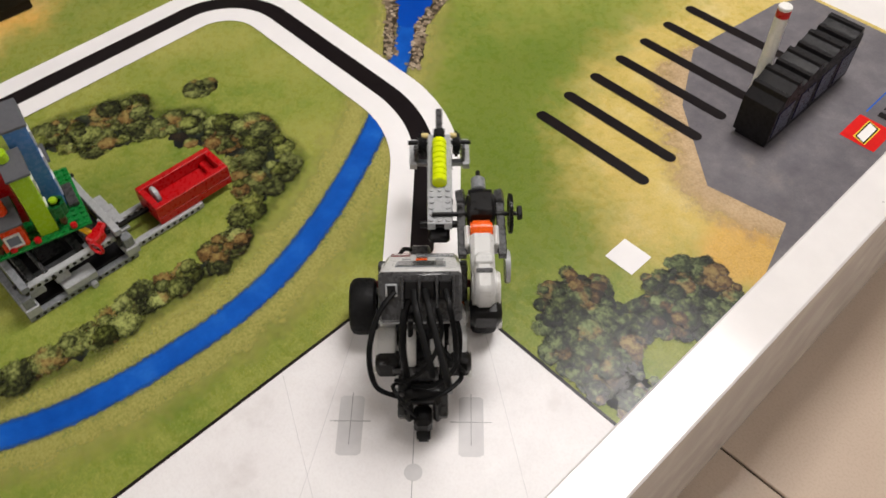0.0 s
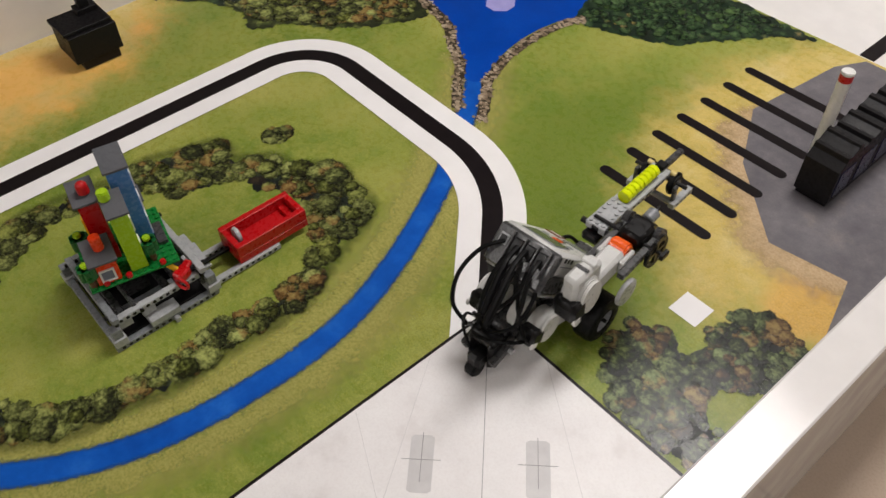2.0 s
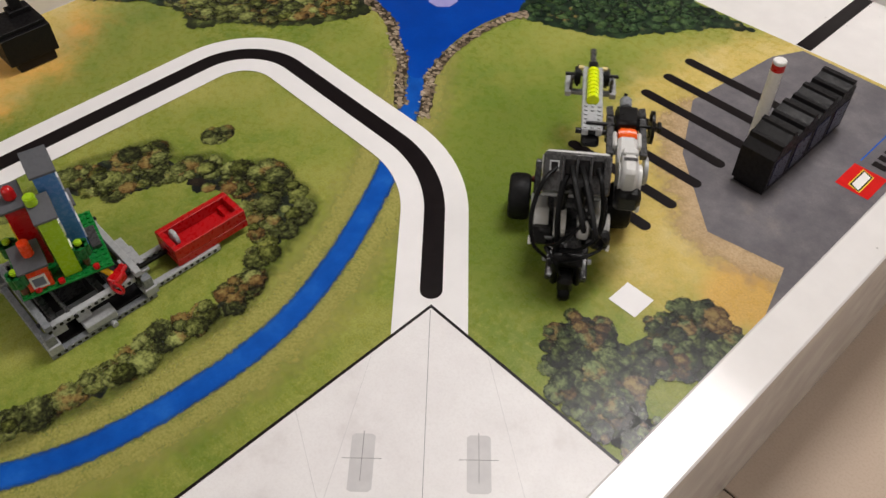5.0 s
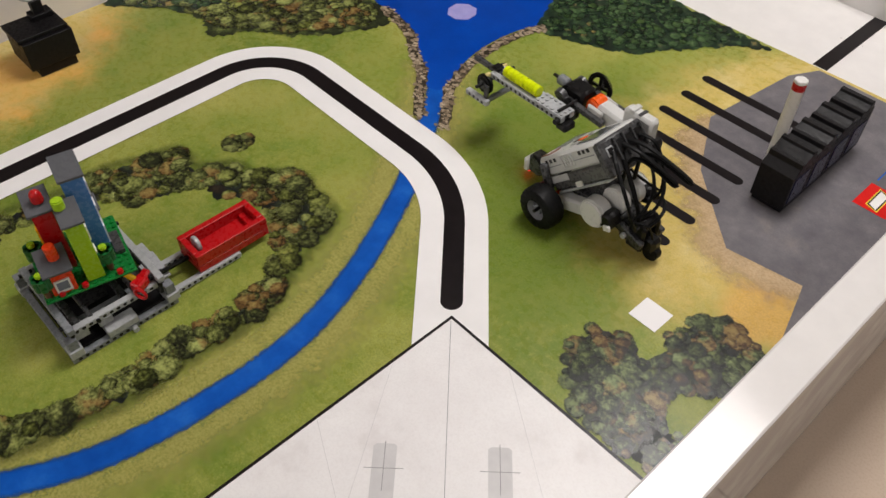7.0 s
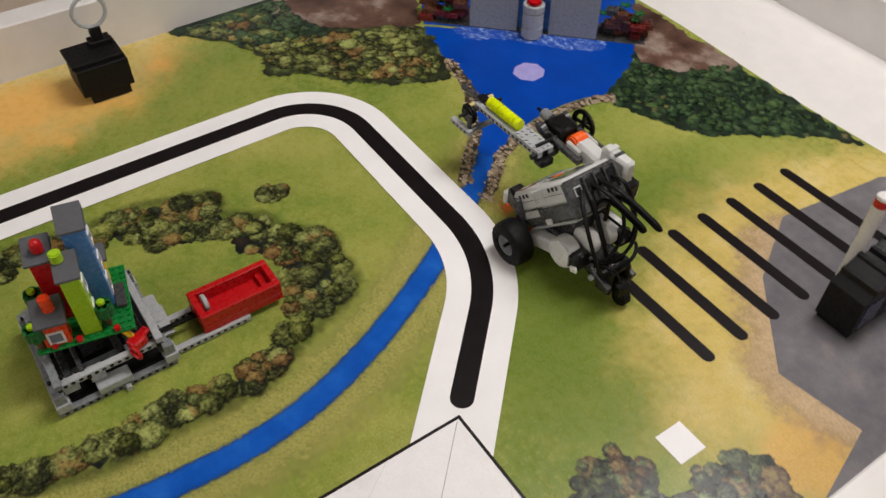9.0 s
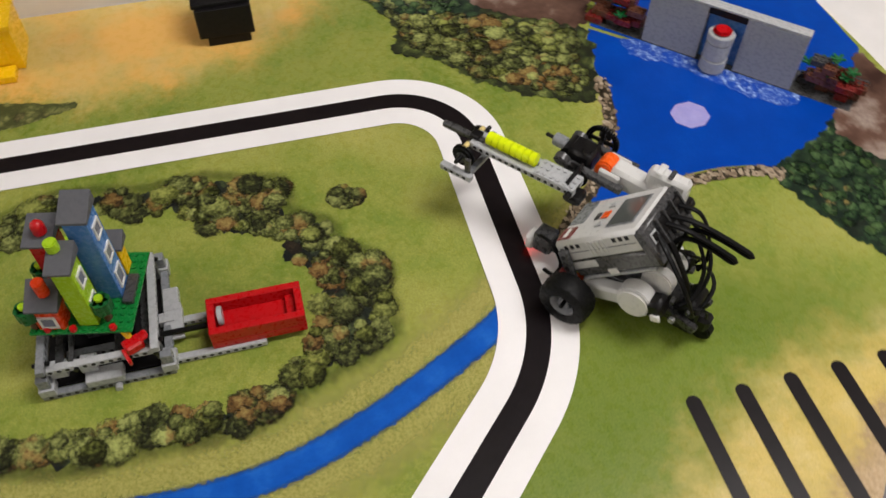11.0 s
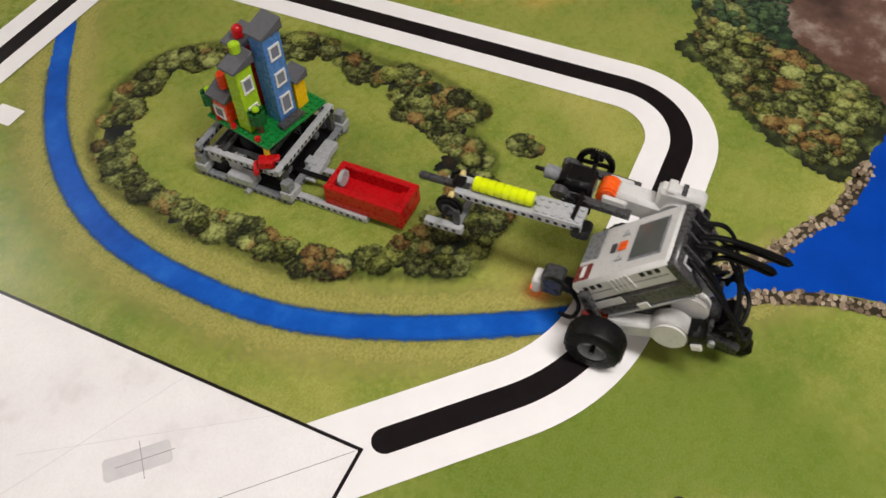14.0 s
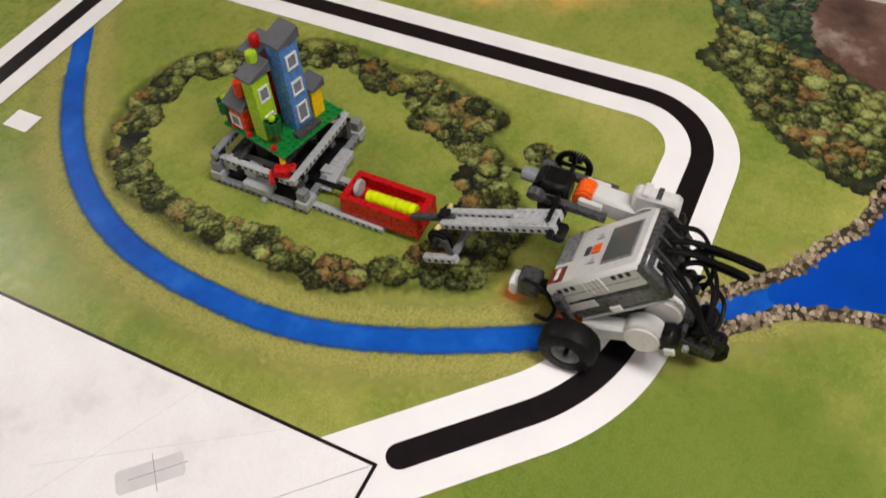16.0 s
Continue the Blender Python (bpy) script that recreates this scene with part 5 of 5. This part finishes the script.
    bm = bmesh.new()
    seg = 40
    for i in range(seg):
        a = 2 * math.pi * i / seg
        add_box(bm, 0.0165, 0.0195, -0.0018, 0.0018, -0.0009, 0.0009, bevel=0, m=pose(0.052, -0.0860, 0.1085, 0, math.degrees(a), 0))
    add_ring(bm, (0.052, -0.0860, 0.1085), 0.0150, 0.0020, "Y", 32, 6)
    for k in range(4):
        add_box(bm, 0.0, 0.0140, -0.0013, 0.0013, -0.0020, 0.0020, bevel=0, m=pose(0.052, -0.0860, 0.1085, 0, k * 90, 0))
    part("large_gear", bm, BLACK, r, "black toothed gear")
    part("gear_axle", cyl((0.052, -0.0960, 0.1085), (0.052, -0.0100, 0.1085), 0.0023, 10), BLACK, r, smooth=True)
    part("axle_stop", box(0.046, 0.060, -0.0975, -0.0925, 0.1050, 0.1120, bevel=0.001), BLACK, r)
    part("second_gear", cyl((0.056, -0.0400, 0.0960), (0.056, -0.0345, 0.0960), 0.0150, 30, bevel=0.001), BLACK, r, smooth=True)
    part("grey_bush", cyl((0.079, -0.0560, 0.1120), (0.094, -0.0560, 0.1130), 0.0072, 18, bevel=0.001), MID_GREY, r, smooth=True)
    part("front_axle", cyl((0.092, -0.0560, 0.1130), (0.104, -0.0560, 0.1135), 0.0022, 10), BLACK, r, smooth=True)
    part("arm_root", box(0.034, 0.052, -0.0270, -0.0060, 0.0840, 0.0955, bevel=0.003), BLACK, r, smooth=True)
    part("right_disc", cyl((0.012, -0.0850, 0.0760), (0.012, -0.0800, 0.0760), 0.0165, 24, bevel=0.001), LIGHT_GREY, r, smooth=True)
    # cables: long flat loops behind the sockets, thinner ones round the back
    loops = (
        ([(-0.060, 0.006, 0.138), (-0.080, 0.003, 0.138), (-0.104, -0.003, 0.129), (-0.1270, -0.010, 0.1165), (-0.1260, -0.010, 0.1115), (-0.104, -0.004, 0.1225), (-0.084, 0.003, 0.129), (-0.074, 0.008, 0.120), (-0.072, 0.010, 0.086)], 0.0031),
        ([(-0.060, -0.004, 0.139), (-0.082, -0.008, 0.141), (-0.110, -0.015, 0.132), (-0.1370, -0.022, 0.1195), (-0.1360, -0.023, 0.1145), (-0.108, -0.016, 0.1265), (-0.086, -0.009, 0.131), (-0.078, -0.008, 0.120), (-0.076, -0.008, 0.088)], 0.0031),
        ([(-0.060, -0.022, 0.138), (-0.080, -0.026, 0.136), (-0.094, -0.030, 0.112), (-0.102, -0.030, 0.080), (-0.098, -0.026, 0.060)], 0.0026),
        ([(-0.060, 0.008, 0.130), (-0.074, 0.014, 0.122), (-0.092, 0.016, 0.098), (-0.104, 0.014, 0.072), (-0.108, 0.012, 0.050), (-0.104, 0.012, 0.040)], 0.0034),
        ([(-0.062, 0.004, 0.126), (-0.070, -0.006, 0.100), (-0.086, -0.020, 0.082), (-0.096, -0.036, 0.066), (-0.090, -0.040, 0.050)], 0.0022),
        ([(-0.098, 0.020, 0.046), (-0.112, 0.026, 0.064), (-0.126, 0.018, 0.062), (-0.128, 0.006, 0.036)], 0.0018),
    )
    tangle = (
        ([(-0.060, 0.022, 0.136), (-0.080, 0.036, 0.130), (-0.104, 0.044, 0.108), (-0.118, 0.040, 0.076), (-0.114, 0.024, 0.050)], 0.0026),
        ([(-0.062, -0.026, 0.122), (-0.084, -0.034, 0.106), (-0.104, -0.030, 0.084), (-0.112, -0.012, 0.066), (-0.108, 0.010, 0.056)], 0.0022),
        ([(-0.060, -0.012, 0.128), (-0.086, -0.018, 0.112), (-0.106, -0.006, 0.090), (-0.110, 0.014, 0.070), (-0.102, 0.024, 0.058)], 0.0022),
        ([(-0.084, -0.034, 0.044), (-0.104, -0.034, 0.060), (-0.120, -0.016, 0.062), (-0.120, 0.006, 0.052), (-0.108, 0.018, 0.042)], 0.0022),
    )
    for pts, rad in loops + tangle:
        part("cable", tube(spline(pts, 9), rad, 8, 0.7), CABLE, r, smooth=True)
    # arm: joint, trough of two beams, tip and side skids
    arm = part("arm", cyl((0, -0.019, 0), (0, 0.019, 0), 0.0036, 14), BLACK, r, "grey beam trough arm with side skids", smooth=True)
    for y in (-0.0082, 0.0082):
        add_beam("trough_beam", arm, 16, pose(-0.004, y, -0.0035, 0, 0, 0), flat=True)
    part("trough_floor", box(-0.002, 0.120, -0.0042, 0.0042, -0.0030, 0.0000, bevel=0.0004), LIGHT_GREY, arm)
    bm = box(-0.004, 0.044, -0.0120, 0.0120, 0.0044, 0.0060, bevel=0.0004)
    add_studs(bm, -0.004, -0.0120, 0.0060, 6, 3, skip=((2, 1), (3, 1)))
    part("root_plate", bm, LIGHT_GREY, arm)
    part("tip_beam", box(0.112, 0.165, -0.0036, 0.0036, -0.0020, 0.0050, bevel=0.0012), DARK_GREY, arm)
    for y in (-0.0150, 0.0150):
        pin(arm, (0.125, y - 0.0035, 0.001), (0.125, y + 0.0035, 0.001), TAN, 0.003)
    part("tip_clip", box(0.116, 0.128, -0.0060, 0.0060, 0.0050, 0.0100, bevel=0.0012), BLACK, arm)
    for x in (0.014, 0.030, 0.078, 0.094):
        pin(arm, (x, -0.0132, 0.0004), (x, -0.0118, 0.0004), DARK_GREY, 0.0026)
    part("cross_axle", cyl((0.126, -0.034, -0.010), (0.126, 0.034, -0.010), 0.0024, 10), BLACK, arm, smooth=True)
    for s in (-1, 1):
        part("skid_tyre", cyl((0.126, s * 0.0140, -0.0120), (0.126, s * 0.0220, -0.0120), 0.0140, 26, bevel=0.0025), RUBBER, arm, smooth=True)
        part("skid_hub", cyl((0.126, s * 0.0218, -0.0120), (0.126, s * 0.0232, -0.0120), 0.0066, 18), DARK_GREY, arm, smooth=True)
        add_beam("skid_beam", arm, 5, pose(0.108, s * 0.0285, -0.0330), flat=True)
        part("skid_post", box(0.112, 0.119, min(s * 0.0235, s * 0.0275), max(s * 0.0235, s * 0.0275), -0.0310, -0.0060, bevel=0.0008), DARK_GREY, arm)
    part("skid_cross", box(0.112, 0.119, -0.0245, 0.0245, -0.0330, -0.0272, bevel=0.0008), MID_GREY, arm)
    arm.matrix_basis = ARM_REST
    return r, wheels, arm


ARM_REST = pose(0.046, -0.0175, 0.1005, 0, 0.5, 0)


def neon_load():
    l = thing("neon_yellow_rods", "transparent neon yellow stack of round bricks", "toy")
    bm = bmesh.new()
    for i in range(8):
        add_cyl(bm, (i * 0.0076, 0, 0), (i * 0.0076 + 0.0071, 0, 0), 0.0076, 22, bevel=0.0007)
        if i < 7:
            add_cyl(bm, (i * 0.0076 + 0.0070, 0, 0), (i * 0.0076 + 0.0077, 0, 0), 0.0060, 16)
    part("round_bricks", bm, NEON, l, smooth=True)
    return l


build_room()
build_table()
build_mat()
house_model()
toy_town()
red_tray()
power_plant()
dam()
black_crate()
yellow_bin()
ROBOT, WHEELS, ARM = robot()
LOAD = neon_load()

# seconds, x, y and heading of the robot
DRIVE = [
    (0.0, 0.0570, -0.0487, 136.5), (0.5, 0.0480, -0.0316, 114.9), (1.0, 0.0449, -0.0151, 97.5), (1.5, 0.0413, 0.0151, 96.5), (2.0, 0.0378, 0.0590, 95.6),
    (2.5, 0.0365, 0.0983, 95.8), (3.0, 0.0335, 0.1378, 97.0), (3.5, 0.0311, 0.1800, 97.4), (4.0, 0.0307, 0.1920, 97.8), (4.2, 0.0300, 0.1960, 99.5),
    (4.7, 0.0240, 0.2060, 115.0), (5.2, 0.0080, 0.2240, 138.0), (5.8, -0.0140, 0.2400, 161.0), (6.3, -0.0250, 0.2446, 171.0),
    (6.5, -0.0268, 0.2448, 173.5), (7.0, -0.0311, 0.2447, 177.6), (7.5, -0.0353, 0.2448, 180.6), (8.0, -0.0743, 0.2430, 180.3), (8.5, -0.1118, 0.2436, 180.4), (9.0, -0.1499, 0.2440, 180.9), (9.2, -0.1642, 0.2435, 181.4),
    (9.7, -0.1950, 0.2430, 185.0), (10.2, -0.2200, 0.2410, 196.0), (10.8, -0.2350, 0.2345, 214.0), (11.3, -0.2385, 0.2260, 229.0),
    (11.5, -0.2356, 0.2207, 234.6), (12.0, -0.2372, 0.2113, 249.0), (12.5, -0.2372, 0.1931, 263.7), (13.0, -0.2376, 0.1890, 268.3), (13.5, -0.2356, 0.1840, 271.3), (14.0, -0.2353, 0.1570, 272.1),
    (14.5, -0.2344, 0.1200, 271.6), (15.0, -0.2334, 0.1150, 271.6), (15.5, -0.2326, 0.1150, 271.2), (16.0, -0.2314, 0.1150, 271.7),
]
# seconds and dip of the arm in degrees; the load's slide along the trough in metres and its further drop
DIP = [(0.0, 0.0), (14.5, 0.0), (14.7, 1.0), (14.8, 5.0), (14.9, 18.0), (15.0, 21.0), (15.2, 21.0), (16.0, 21.0)]


def between(rows, t):
    for a, b in zip(rows, rows[1:]):
        if a[0] <= t <= b[0]:
            s = (t - a[0]) / (b[0] - a[0])
            return [p + (q - p) * s for p, q in zip(a[1:], b[1:])]
    return rows[-1][1:]


def robot_pose(t):
    x, y, yaw = between(DRIVE, t)
    return pose(x, y, 0.0019, 0, 0, yaw)


def arm_pose(t):
    return ARM_REST @ pose(0, 0, 0, 0, between(DIP, t)[0], 0)


def motions():
    walk(ROBOT, [(row[0], robot_pose(row[0])) for row in DRIVE])
    walk(ARM, [(t, arm_pose(t)) for t, _ in DIP])
    for w, s in zip(WHEELS, (1, -1)):
        roll, rows, last = 0.0, [], None
        for t, x, y, yaw in DRIVE:
            if last:
                a = radians((yaw + last[2]) / 2)
                ahead = (x - last[0]) * math.cos(a) + (y - last[1]) * math.sin(a) - s * 0.060 * radians(yaw - last[2])
                roll += math.degrees(ahead / WHEEL_R)
            last = (x, y, yaw)
            rows.append((t, pose(0, s * 0.060, WHEEL_R, 0, roll, 0)))
        walk(w, rows)
    held = pose(0.046, 0, 0.0105)
    rows = [(row[0], robot_pose(row[0]) @ arm_pose(row[0]) @ held) for row in DRIVE if row[0] < 14.9]
    rows += [(t, robot_pose(t) @ arm_pose(t) @ held) for t in (14.7, 14.8)]
    rows += [(t, robot_pose(t) @ arm_pose(t) @ pose(x, 0, 0.0105)) for t, x in ((14.9, 0.050), (15.0, 0.088))]
    inside = pose(-0.2615, -0.0905, 0.0292, 0, 2, 270)
    rows += [(15.1, pose(-0.2580, -0.068, 0.044, 0, 18, 271)), (15.2, inside), (16.0, inside)]
    walk(LOAD, sorted(rows, key=lambda row: row[0]))


motions()
